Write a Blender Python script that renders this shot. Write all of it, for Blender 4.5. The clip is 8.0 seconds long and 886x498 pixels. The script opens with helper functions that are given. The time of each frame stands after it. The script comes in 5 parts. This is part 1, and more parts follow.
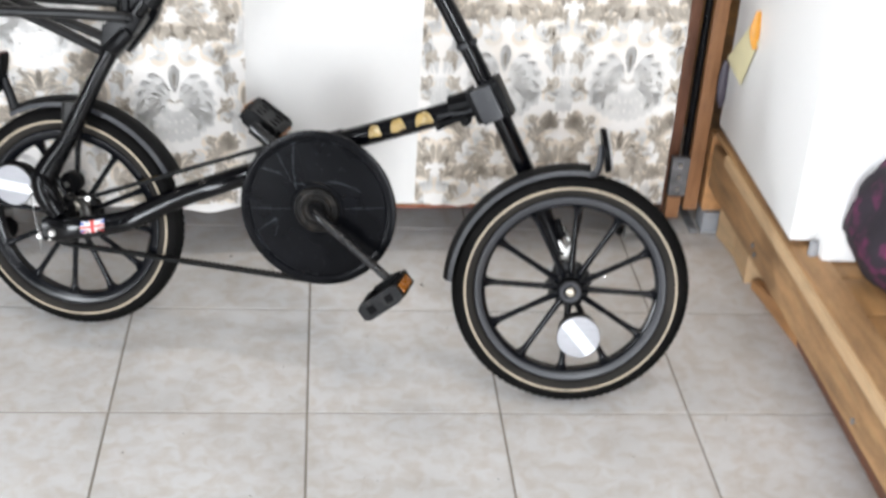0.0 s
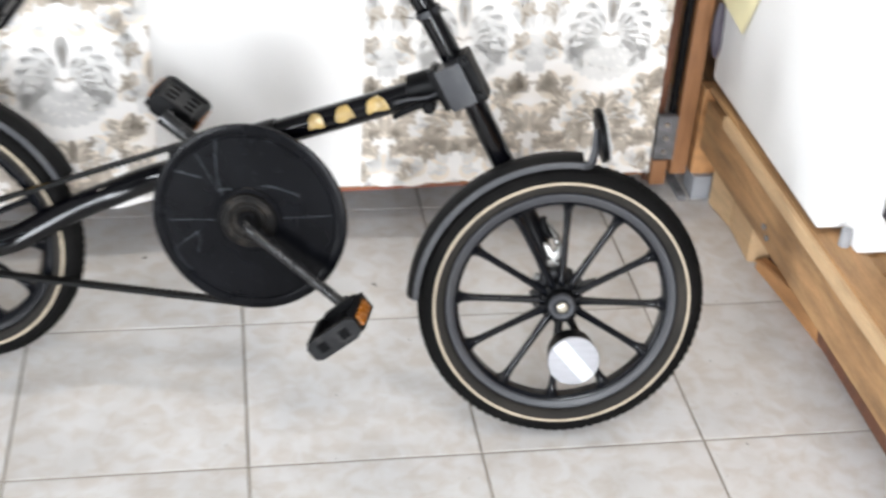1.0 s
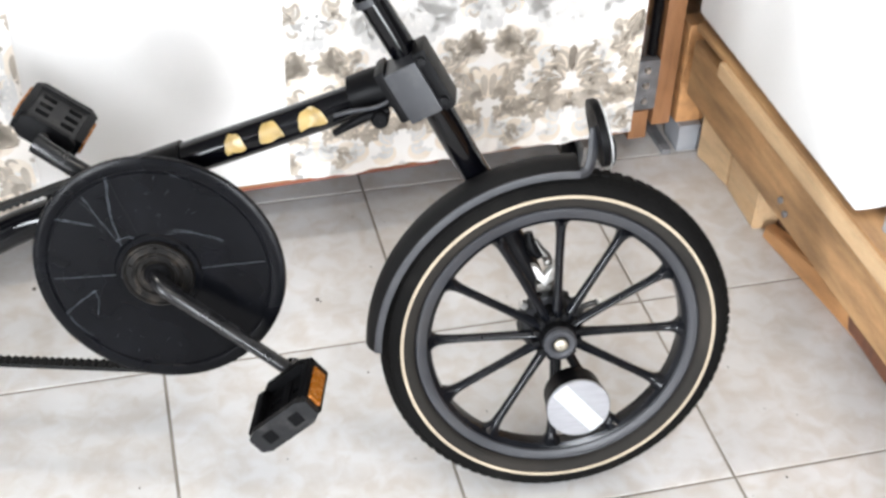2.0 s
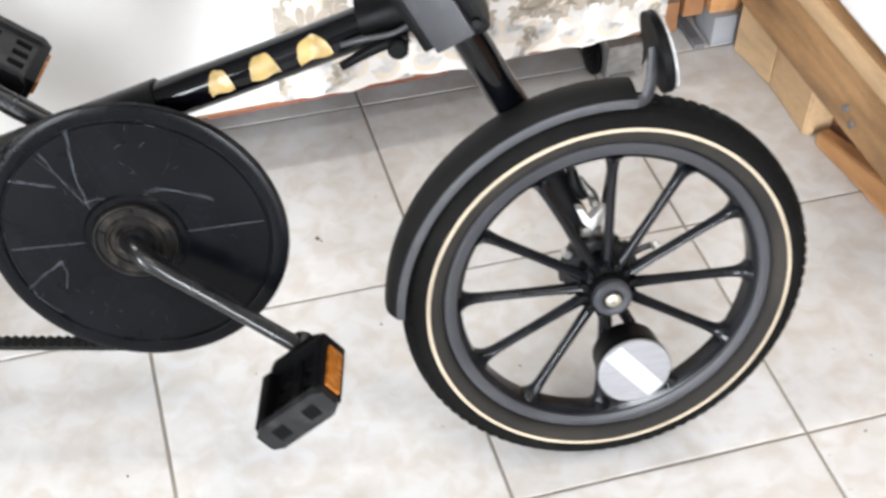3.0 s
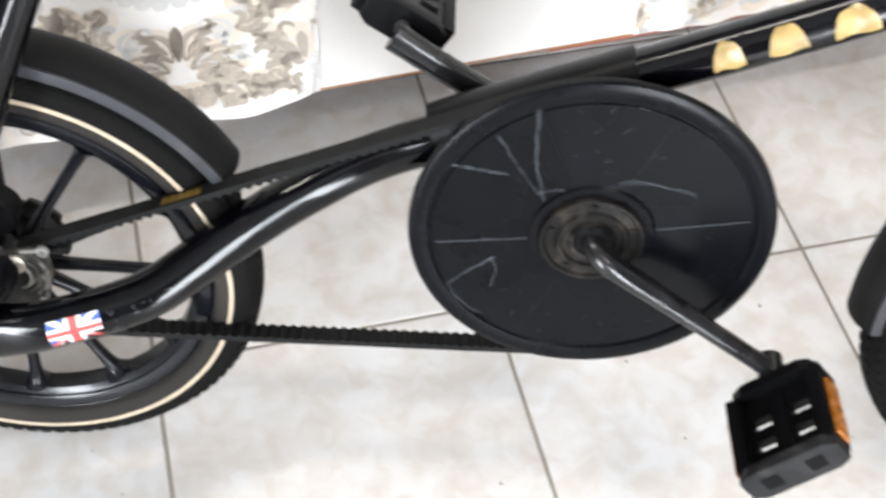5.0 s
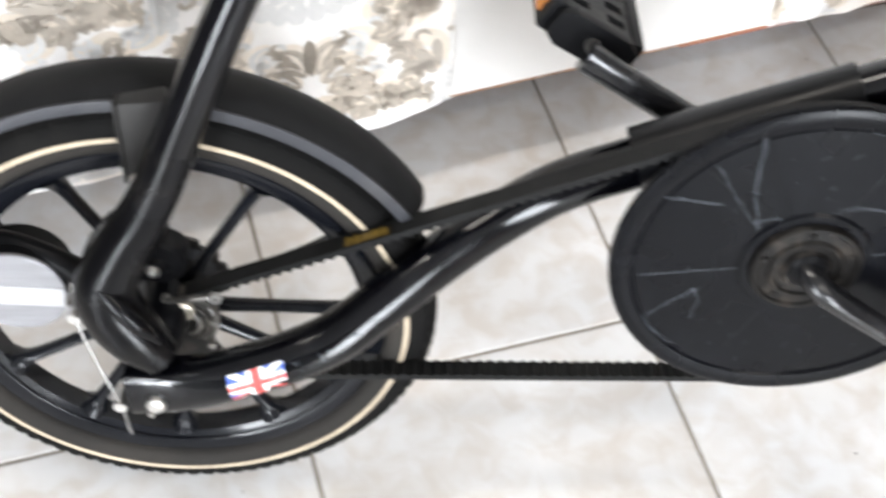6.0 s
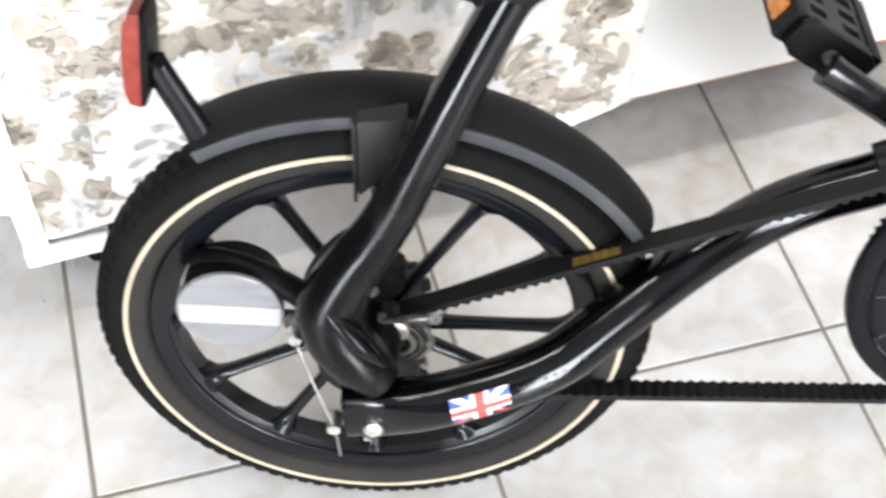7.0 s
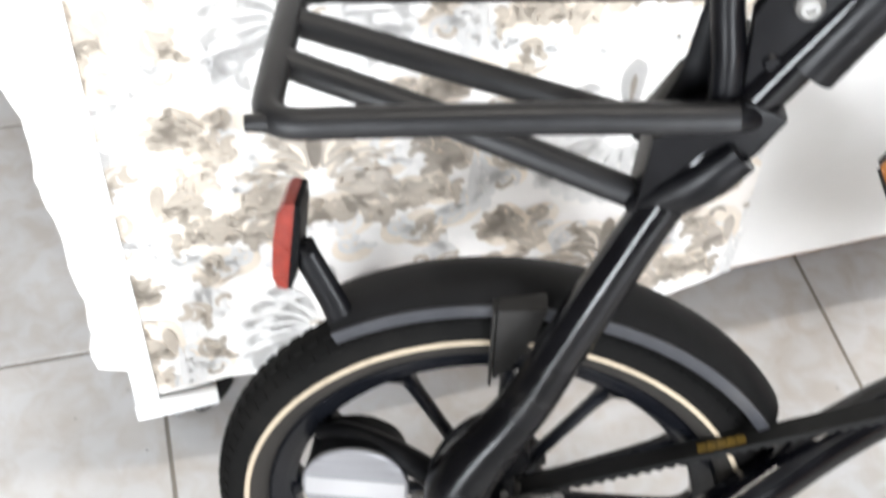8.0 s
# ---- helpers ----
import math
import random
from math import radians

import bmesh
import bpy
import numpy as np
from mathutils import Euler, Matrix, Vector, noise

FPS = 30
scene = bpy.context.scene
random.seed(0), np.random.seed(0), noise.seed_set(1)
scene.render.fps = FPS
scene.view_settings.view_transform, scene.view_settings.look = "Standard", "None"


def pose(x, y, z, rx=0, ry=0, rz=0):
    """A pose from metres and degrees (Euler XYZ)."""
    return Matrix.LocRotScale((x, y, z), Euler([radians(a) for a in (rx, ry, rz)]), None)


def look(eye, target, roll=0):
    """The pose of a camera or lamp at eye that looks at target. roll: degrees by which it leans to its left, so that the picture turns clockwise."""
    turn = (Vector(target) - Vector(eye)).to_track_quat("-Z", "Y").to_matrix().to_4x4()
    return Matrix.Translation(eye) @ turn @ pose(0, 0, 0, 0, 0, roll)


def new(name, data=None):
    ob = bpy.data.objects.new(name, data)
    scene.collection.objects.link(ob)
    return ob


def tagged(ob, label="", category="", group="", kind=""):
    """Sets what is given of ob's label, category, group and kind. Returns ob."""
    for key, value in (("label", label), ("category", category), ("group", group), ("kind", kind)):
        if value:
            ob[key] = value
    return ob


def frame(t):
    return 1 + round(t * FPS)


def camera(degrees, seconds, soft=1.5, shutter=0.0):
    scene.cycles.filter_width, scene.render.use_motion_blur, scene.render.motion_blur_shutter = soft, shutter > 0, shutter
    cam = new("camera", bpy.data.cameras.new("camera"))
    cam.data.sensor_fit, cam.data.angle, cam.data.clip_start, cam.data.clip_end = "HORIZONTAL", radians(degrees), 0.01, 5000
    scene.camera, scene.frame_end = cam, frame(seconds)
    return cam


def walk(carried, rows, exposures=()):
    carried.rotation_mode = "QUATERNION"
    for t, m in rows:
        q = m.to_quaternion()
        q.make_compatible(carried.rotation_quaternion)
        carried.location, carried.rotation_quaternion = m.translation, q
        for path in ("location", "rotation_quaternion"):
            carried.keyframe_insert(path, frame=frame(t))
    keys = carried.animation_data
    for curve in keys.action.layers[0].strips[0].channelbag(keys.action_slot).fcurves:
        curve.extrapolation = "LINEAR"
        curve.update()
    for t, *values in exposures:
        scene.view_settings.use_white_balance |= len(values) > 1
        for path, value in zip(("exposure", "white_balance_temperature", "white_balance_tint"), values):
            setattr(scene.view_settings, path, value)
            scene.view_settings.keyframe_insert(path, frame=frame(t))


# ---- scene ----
cam = camera(36.18, 8.0, soft=2.8, shutter=0.6)
PATH = [
    (0, pose(0.0142, -1.8923, 1.3862, 60.789, -3.286, -4.207)),
    (0.2, pose(0.0208, -1.7997, 1.3684, 59.481, -2.207, -4.977)),
    (0.5, pose(0.0187, -1.6631, 1.3480, 59.192, -2.336, -5.637)),
    (1, pose(-0.0057, -1.4316, 1.3219, 56.401, -3.099, -8.327)),
    (1.2, pose(-0.0153, -1.3269, 1.3124, 54.949, -3.094, -10.796)),
    (2.3, pose(0.0357, -0.9000, 1.2346, 48.693, -1.683, -13.815)),
    (2.5, pose(0.0416, -0.8525, 1.2129, 47.036, -1.898, -13.997)),
    (3, pose(0.0231, -0.7458, 1.1705, 44.972, -0.870, -16.109)),
    (3.3, pose(-0.0217, -0.6635, 1.1641, 43.921, -2.421, -18.243)),
    (3.5, pose(-0.0590, -0.6261, 1.1577, 43.618, -2.544, -18.561)),
    (4, pose(-0.1433, -0.5855, 1.1443, 43.312, -2.444, -15.192)),
    (4.5, pose(-0.2149, -0.5162, 1.1209, 40.636, -2.196, -13.763)),
    (4.7, pose(-0.2366, -0.4700, 1.1064, 38.810, -1.858, -13.586)),
    (5.8, pose(-0.3887, -0.3263, 1.0671, 38.091, -2.070, -15.815)),
    (6, pose(-0.4128, -0.2911, 1.0723, 36.383, -1.869, -16.203)),
    (6.5, pose(-0.4836, -0.2380, 1.0626, 35.948, -0.908, -15.775)),
    (7, pose(-0.5333, -0.2079, 1.0571, 35.260, -1.135, -15.276)),
    (7.5, pose(-0.5768, -0.1847, 1.0696, 37.332, -1.400, -14.294)),
    (8, pose(-0.5952, -0.1601, 1.1001, 39.667, -1.340, -13.214)),
]
walk(cam, PATH, [(0.0, 0.16), (1.0, 0.44), (2.5, 0.82), (4.5, 0.90), (6.0, 1.02), (7.5, 1.06), (8.0, 0.88)])

# ---- light ----
world = bpy.data.worlds.new("sky")
scene.world = world
world.use_nodes = True
wn = world.node_tree
sky = wn.nodes.new("ShaderNodeTexSky")
sky.sky_type = "NISHITA"
sky.sun_disc = False
sky.sun_elevation = radians(42)
sky.sun_rotation = radians(200)
wn.links.new(sky.outputs[0], wn.nodes["Background"].inputs[0])
wn.nodes["Background"].inputs[1].default_value = 0.12


def area_lamp(name, m, sx, sy, power, color):
    data = bpy.data.lights.new(name, "AREA")
    data.shape, data.size, data.size_y, data.energy, data.color = "RECTANGLE", sx, sy, power, color
    ob = new(name, data)
    ob.matrix_world = m
    return ob


# daylight through the balcony door behind the walker and the glazed door of the side wall, and the ceiling's two tube
# lights, the short one an added fill
area_lamp("balcony_daylight", look((0.15, -2.70, 1.02), (-0.10, 0.3, 0.80)), 0.60, 1.98, 76, (0.895, 0.942, 1.0))
area_lamp("side_door_daylight", look((-2.57, -2.20, 1.03), (0.1, 0.2, 0.75)), 0.50, 1.96, 88, (0.895, 0.942, 1.0))
area_lamp("ceiling_tube_light", pose(-0.45, 0.45, 2.42), 0.9, 0.10, 10, (1.0, 0.94, 0.86))
# unseen short tube, added to fill the room with soft light
area_lamp("ceiling_tube_light", pose(0.70, -0.90, 2.42), 0.6, 0.05, 8, (1.0, 0.94, 0.86))


# ---- materials ----
def mat(name, color, rough=0.5, metal=0.0, var=0.12, scale=8.0, fine=120.0, bump=0.1, spec=0.5, coat=0.0, dirt=None, dirt_amount=0.0, dirt_scale=12.0, stretch=(1, 1, 1)):
    """A surface with colour variation at two scales, uneven gloss, fine relief and patches of dirt."""
    m = bpy.data.materials.new(name)
    m.use_nodes = True
    nt = m.node_tree
    b = nt.nodes["Principled BSDF"]
    co = nt.nodes.new("ShaderNodeTexCoord")
    mp = nt.nodes.new("ShaderNodeMapping")
    mp.inputs["Scale"].default_value = stretch
    nt.links.new(co.outputs["Object"], mp.inputs[0])

    def noise_at(s, detail=4.0):
        n = nt.nodes.new("ShaderNodeTexNoise")
        n.inputs["Scale"].default_value, n.inputs["Detail"].default_value = s, detail
        nt.links.new(mp.outputs[0], n.inputs["Vector"])
        return n.outputs["Fac"]

    def mix(kind, fac, a, bb):
        n = nt.nodes.new("ShaderNodeMix")
        n.data_type, n.blend_type = "RGBA", kind
        for sock, v in ((n.inputs[0], fac), (n.inputs[6], a), (n.inputs[7], bb)):
            if isinstance(v, bpy.types.NodeSocket):
                nt.links.new(v, sock)
            elif isinstance(v, tuple):
                sock.default_value = (*v, 1)
            else:
                sock.default_value = v
        return n.outputs[2]

    def ramp(fac, lo, hi, a=0.0, bb=1.0):
        n = nt.nodes.new("ShaderNodeMapRange")
        n.inputs[1].default_value, n.inputs[2].default_value, n.inputs[3].default_value, n.inputs[4].default_value = lo, hi, a, bb
        nt.links.new(fac, n.inputs[0])
        return n.outputs[0]

    coarse, grain = noise_at(scale), noise_at(fine, 6.0)
    dark = tuple(c * (1 - var) for c in color)
    light = tuple(min(1.0, c * (1 + var)) for c in color)
    col = mix("MIX", ramp(coarse, 0.3, 0.7), dark, light)
    col = mix("MULTIPLY", ramp(grain, 0.35, 0.65, 0.0, var), col, (0.5, 0.5, 0.5))
    if dirt:
        col = mix("MIX", ramp(noise_at(dirt_scale, 8.0), 0.52, 0.72, 0.0, dirt_amount), col, dirt)
    nt.links.new(col, b.inputs["Base Color"])
    nt.links.new(ramp(coarse, 0.25, 0.75, max(0.02, rough - 0.08), min(1.0, rough + 0.1)), b.inputs["Roughness"])
    b.inputs["Metallic"].default_value = metal
    b.inputs["Specular IOR Level"].default_value = spec
    b.inputs["Coat Weight"].default_value = coat
    b.inputs["Coat Roughness"].default_value = 0.12
    bp = nt.nodes.new("ShaderNodeBump")
    bp.inputs["Strength"].default_value, bp.inputs["Distance"].default_value = bump, 0.002
    nt.links.new(grain, bp.inputs["Height"])
    nt.links.new(bp.outputs[0], b.inputs["Normal"])
    return m


def tile_material():
    """Pale glazed floor tile, clouded like marble, each tile a little different."""
    m = bpy.data.materials.new("glazed_floor_tile")
    m.use_nodes = True
    nt = m.node_tree
    b = nt.nodes["Principled BSDF"]
    co, info = nt.nodes.new("ShaderNodeTexCoord"), nt.nodes.new("ShaderNodeObjectInfo")
    shift = nt.nodes.new("ShaderNodeVectorMath")
    shift.operation = "MULTIPLY_ADD"
    comb = nt.nodes.new("ShaderNodeCombineXYZ")
    for i in range(3):
        nt.links.new(info.outputs["Random"], comb.inputs[i])
    shift.inputs[1].default_value = (37.0, 53.0, 71.0)
    nt.links.new(comb.outputs[0], shift.inputs[0])
    nt.links.new(co.outputs["Object"], shift.inputs[2])
    cloud = nt.nodes.new("ShaderNodeTexNoise")
    cloud.inputs["Scale"].default_value, cloud.inputs["Detail"].default_value, cloud.inputs["Distortion"].default_value = 7.0, 6.0, 0.25
    vein = nt.nodes.new("ShaderNodeTexNoise")
    vein.inputs["Scale"].default_value, vein.inputs["Detail"].default_value, vein.inputs["Distortion"].default_value = 34.0, 10.0, 0.5
    speck = nt.nodes.new("ShaderNodeTexVoronoi")
    speck.inputs["Scale"].default_value = 16.0
    for n in (cloud, vein, speck):
        nt.links.new(shift.outputs[0], n.inputs["Vector"])
    r1 = nt.nodes.new("ShaderNodeValToRGB")
    r1.color_ramp.elements[0].position, r1.color_ramp.elements[1].position = 0.32, 0.68
    r1.color_ramp.elements[0].color = (0.55, 0.537, 0.522, 1)
    r1.color_ramp.elements[1].color = (0.66, 0.652, 0.645, 1)
    nt.links.new(cloud.outputs["Fac"], r1.inputs[0])
    r2 = nt.nodes.new("ShaderNodeValToRGB")
    r2.color_ramp.elements[0].position, r2.color_ramp.elements[1].position = 0.35, 0.6
    r2.color_ramp.elements[0].color = (0.855, 0.795, 0.73, 1)
    r2.color_ramp.elements[1].color = (1.0, 1.0, 1.0, 1)
    nt.links.new(vein.outputs["Fac"], r2.inputs[0])
    mul = nt.nodes.new("ShaderNodeMix")
    mul.data_type, mul.blend_type = "RGBA", "MULTIPLY"
    mul.inputs[0].default_value = 0.8
    nt.links.new(r1.outputs[0], mul.inputs[6])
    nt.links.new(r2.outputs[0], mul.inputs[7])
    # small dark specks of dirt
    lt = nt.nodes.new("ShaderNodeMath")
    lt.operation = "LESS_THAN"
    lt.inputs[1].default_value = 0.035
    nt.links.new(speck.outputs["Distance"], lt.inputs[0])
    sp = nt.nodes.new("ShaderNodeMix")
    sp.data_type = "RGBA"
    amount = nt.nodes.new("ShaderNodeMath")
    amount.operation = "MULTIPLY"
    amount.inputs[1].default_value = 0.35
    nt.links.new(lt.outputs[0], amount.inputs[0])
    nt.links.new(amount.outputs[0], sp.inputs[0])
    nt.links.new(mul.outputs[2], sp.inputs[6])
    sp.inputs[7].default_value = (0.2, 0.18, 0.16, 1)
    nt.links.new(sp.outputs[2], b.inputs["Base Color"])
    rr = nt.nodes.new("ShaderNodeMapRange")
    rr.inputs[3].default_value, rr.inputs[4].default_value = 0.28, 0.5
    nt.links.new(vein.outputs["Fac"], rr.inputs[0])
    nt.links.new(rr.outputs[0], b.inputs["Roughness"])
    bp = nt.nodes.new("ShaderNodeBump")
    bp.inputs["Strength"].default_value, bp.inputs["Distance"].default_value = 0.12, 0.002
    nt.links.new(cloud.outputs["Fac"], bp.inputs["Height"])
    nt.links.new(bp.outputs[0], b.inputs["Normal"])
    return m


TILE = tile_material()
SPECK = mat("dirt_crumbs", (0.10, 0.085, 0.07), 0.9, var=0.3, scale=300)
GROUT = mat("grout", (0.27, 0.24, 0.205), 0.9, var=0.2, bump=0.3, fine=300)
PLASTER = mat("wall_plaster", (0.20, 0.195, 0.188), 0.85, var=0.05, scale=3, bump=0.15)
CEILING = mat("ceiling_paint", (0.32, 0.316, 0.31), 0.9, var=0.03, scale=2)
FRAME = mat("gloss_black_paint", (0.0012, 0.0012, 0.0020), 0.10, var=0.3, scale=20, bump=0.02, spec=0.30, dirt=(0.009, 0.0115, 0.011), dirt_amount=0.15, dirt_scale=40)
SATIN = mat("satin_black_paint", (0.0020, 0.0021, 0.0030), 0.32, var=0.25, scale=25, bump=0.04, spec=0.18, dirt=(0.018, 0.0175, 0.017), dirt_amount=0.2, dirt_scale=35)
RACKPAINT = mat("powder_coated_black", (0.0085, 0.0085, 0.0095), 0.42, var=0.2, scale=25, bump=0.06, spec=0.34, dirt=(0.03, 0.029, 0.028), dirt_amount=0.25, dirt_scale=35)
PLASTIC = mat("black_plastic", (0.0027, 0.0027, 0.0032), 0.42, var=0.2, scale=30, bump=0.08, spec=0.09)
GREYPLASTIC = mat("dark_grey_plastic", (0.017, 0.018, 0.022), 0.45, var=0.15, scale=25, bump=0.06, spec=0.5, dirt=(0.09, 0.086, 0.083), dirt_amount=0.25, dirt_scale=50)
MUDGUARD = mat("mudguard_plastic", (0.0095, 0.0093, 0.0095), 0.55, var=0.2, scale=18, bump=0.08, spec=0.09, dirt=(0.02, 0.019, 0.018), dirt_amount=0.3, dirt_scale=14)
STAY = mat("scuffed_grey_stay_plate", (0.014, 0.013, 0.012), 0.4, var=0.3, scale=30, bump=0.1, spec=0.3, dirt=(0.022, 0.016, 0.011), dirt_amount=0.7, dirt_scale=24)
CASTINGS = mat("greasy_cast_alloy", (0.14, 0.132, 0.122), 0.42, metal=0.8, var=0.4, scale=45, bump=0.2, dirt=(0.03, 0.026, 0.022), dirt_amount=0.8, dirt_scale=60)
PALECAST = mat("pale_cast_alloy", (0.62, 0.61, 0.59), 0.38, metal=0.35, var=0.2, scale=60, bump=0.12, dirt=(0.25, 0.22, 0.18), dirt_amount=0.4, dirt_scale=60)
BRASSY = mat("tarnished_brass", (0.46, 0.42, 0.35), 0.4, metal=0.8, var=0.3, scale=60, bump=0.1)
SCUFFED = mat("scuffed_black_plastic", (0.012, 0.012, 0.013), 0.5, var=0.3, scale=40, bump=0.15, spec=0.2, dirt=(0.06, 0.057, 0.054), dirt_amount=0.5, dirt_scale=45)
CRANKPAINT = mat("worn_black_crank_paint", (0.007, 0.007, 0.008), 0.24, var=0.3, scale=30, bump=0.05, spec=0.5, dirt=(0.05, 0.05, 0.053), dirt_amount=0.3, dirt_scale=40)
ELBOWPAINT = mat("worn_black_elbow_paint", (0.0012, 0.0012, 0.0018), 0.24, var=0.3, scale=30, bump=0.06, spec=0.18, dirt=(0.016, 0.0145, 0.013), dirt_amount=0.4, dirt_scale=45)
LIP = mat("grey_mudguard_lip", (0.030, 0.031, 0.036), 0.42, var=0.15, scale=18, bump=0.06, spec=0.35, dirt=(0.07, 0.067, 0.064), dirt_amount=0.3, dirt_scale=25)
RUBBER = mat("tyre_rubber", (0.0056, 0.0054, 0.0052), 0.72, var=0.2, scale=16, fine=260, bump=0.3, spec=0.06, dirt=(0.022, 0.020, 0.018), dirt_amount=0.35, dirt_scale=10)
SIDEWALL = mat("dusty_sidewall_rubber", (0.020, 0.0178, 0.0155), 0.8, var=0.2, scale=16, fine=260, bump=0.2, spec=0.2, dirt=(0.045, 0.039, 0.033), dirt_amount=0.4, dirt_scale=9)
STRIPE = mat("cream_reflex_stripe", (0.43, 0.355, 0.26), 0.5, var=0.12, scale=20, dirt=(0.33, 0.26, 0.19), dirt_amount=0.5, dirt_scale=14)
RIMFACE = mat("satin_rim_face", (0.030, 0.031, 0.036), 0.38, var=0.2, scale=14, bump=0.04, spec=0.35, dirt=(0.05, 0.047, 0.043), dirt_amount=0.4, dirt_scale=16)
ROTOR = mat("dark_oily_rotor", (0.012, 0.0115, 0.011), 0.4, metal=0.3, var=0.4, scale=45, bump=0.2, dirt=(0.07, 0.062, 0.052), dirt_amount=0.6, dirt_scale=70)
RIM = mat("black_alloy_rim", (0.0045, 0.005, 0.0068), 0.19, var=0.2, scale=14, bump=0.03, spec=0.24, dirt=(0.018, 0.0168, 0.0155), dirt_amount=0.2, dirt_scale=16)
STEEL = mat("bright_steel", (0.72, 0.71, 0.69), 0.3, metal=1.0, var=0.15, scale=50, bump=0.05)
BRUSHED = mat("brushed_aluminium", (0.30, 0.30, 0.315), 0.48, metal=0.9, var=0.12, scale=30, fine=200, bump=0.12, stretch=(1, 1, 9))
BRUSHLIGHT = mat("polished_aluminium_band", (0.50, 0.50, 0.51), 0.40, metal=0.7, var=0.08, scale=30, bump=0.08)
GREASE = mat("greasy_hub_plastic", (0.006, 0.0054, 0.005), 0.38, var=0.4, scale=40, spec=0.16, dirt=(0.05, 0.041, 0.033), dirt_amount=0.6, dirt_scale=60)
DISC = mat("scuffed_disc_plastic", (0.0022, 0.0024, 0.0034), 0.26, var=0.3, scale=10, fine=90, bump=0.05, spec=0.12, dirt=(0.006, 0.0066, 0.009), dirt_amount=0.35, dirt_scale=22)
SCRATCH = mat("pale_scratch", (0.048, 0.056, 0.068), 0.6, var=0.6, scale=180, bump=0.2)
BELT = mat("black_drive_belt", (0.0042, 0.0042, 0.0042), 0.6, var=0.2, scale=60, bump=0.2, spec=0.2)
GOLD = mat("worn_gold_decal", (0.33, 0.225, 0.075), 0.42, var=0.35, scale=60, dirt=(0.58, 0.49, 0.33), dirt_amount=0.85, dirt_scale=70)
AMBER = mat("amber_reflector", (0.38, 0.125, 0.010), 0.25, var=0.2, scale=120, fine=400, bump=0.5)
REDLENS = mat("red_reflector", (0.19, 0.022, 0.013), 0.32, var=0.2, scale=90, fine=500, bump=0.4, spec=0.3)
CLEARLENS = mat("white_reflector", (0.42, 0.42, 0.42), 0.2, var=0.1, scale=90, fine=500, bump=0.4)
BLUE = mat("sticker_blue", (0.030, 0.075, 0.33), 0.4, var=0.1, scale=60)
RED = mat("sticker_red", (0.50, 0.05, 0.045), 0.4, var=0.1, scale=60)
WHITE = mat("sticker_white", (0.75, 0.73, 0.71), 0.4, var=0.06, scale=60)
PRINTPALE = mat("pale_grey_petal_print", (0.69, 0.675, 0.655), 0.5, var=0.12, scale=14, fine=160, bump=0.1, dirt=(0.81, 0.785, 0.75), dirt_amount=0.8, dirt_scale=7)
YELLOWPRINT = mat("belt_print", (0.12, 0.075, 0.010), 0.5, var=0.4, scale=160)
PAPER = mat("cream_wallpaper", (0.86, 0.83, 0.80), 0.55, var=0.03, scale=7, fine=160, bump=0.12, dirt=(0.79, 0.68, 0.56), dirt_amount=0.55, dirt_scale=6)
PRINT = mat("grey_leaf_print", (0.47, 0.41, 0.34), 0.5, var=0.25, scale=16, fine=160, bump=0.1, dirt=(0.60, 0.55, 0.49), dirt_amount=0.8, dirt_scale=7)
PRINTWARM = mat("beige_leaf_print", (0.79, 0.695, 0.585), 0.55, var=0.1, scale=10, fine=160, bump=0.1, dirt=(0.84, 0.80, 0.75), dirt_amount=0.8, dirt_scale=12)
WHITEBOARD = mat("white_board", (0.76, 0.745, 0.725), 0.55, var=0.02, scale=3, fine=60, bump=0.06, dirt=(0.66, 0.64, 0.62), dirt_amount=0.3, dirt_scale=3.2)
WHITETRIM = mat("white_plastic_trim", (0.86, 0.86, 0.85), 0.4, var=0.04, scale=10)
REDWOOD = mat("reddish_wood", (0.24, 0.075, 0.045), 0.6, var=0.25, scale=10, stretch=(1, 8, 8))
WOODBROWN = mat("weathered_brown_board", (0.38, 0.215, 0.098), 0.65, var=0.35, scale=7, fine=90, bump=0.3, dirt=(0.50, 0.31, 0.14), dirt_amount=0.55, dirt_scale=11, stretch=(6, 1, 6))
WOODLIGHT = mat("raw_light_wood", (0.61, 0.42, 0.24), 0.65, var=0.2, scale=9, fine=90, bump=0.25, dirt=(0.32, 0.18, 0.09), dirt_amount=0.4, dirt_scale=9, stretch=(6, 1, 6))
WOODORANGE = mat("orange_pine", (0.50, 0.255, 0.105), 0.55, var=0.22, scale=9, fine=90, bump=0.2, dirt=(0.30, 0.13, 0.05), dirt_amount=0.4, dirt_scale=8, stretch=(6, 1, 6))
POSTWOOD = mat("brown_post_wood", (0.33, 0.155, 0.068), 0.5, var=0.3, scale=9, fine=90, bump=0.2, dirt=(0.10, 0.05, 0.03), dirt_amount=0.6, dirt_scale=9, stretch=(8, 8, 1))
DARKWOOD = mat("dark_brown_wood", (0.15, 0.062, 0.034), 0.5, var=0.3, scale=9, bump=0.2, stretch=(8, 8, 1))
DECKWOOD = mat("worn_floorboard", (0.40, 0.215, 0.085), 0.5, var=0.22, scale=7, fine=80, bump=0.2, dirt=(0.2, 0.12, 0.06), dirt_amount=0.5, dirt_scale=9, stretch=(7, 1, 7))
ENAMEL = mat("white_enamel", (0.86, 0.86, 0.855), 0.35, var=0.02, scale=2, bump=0.04)
GREYFOOT = mat("grey_plastic_foot", (0.28, 0.285, 0.30), 0.5, var=0.15, scale=30)
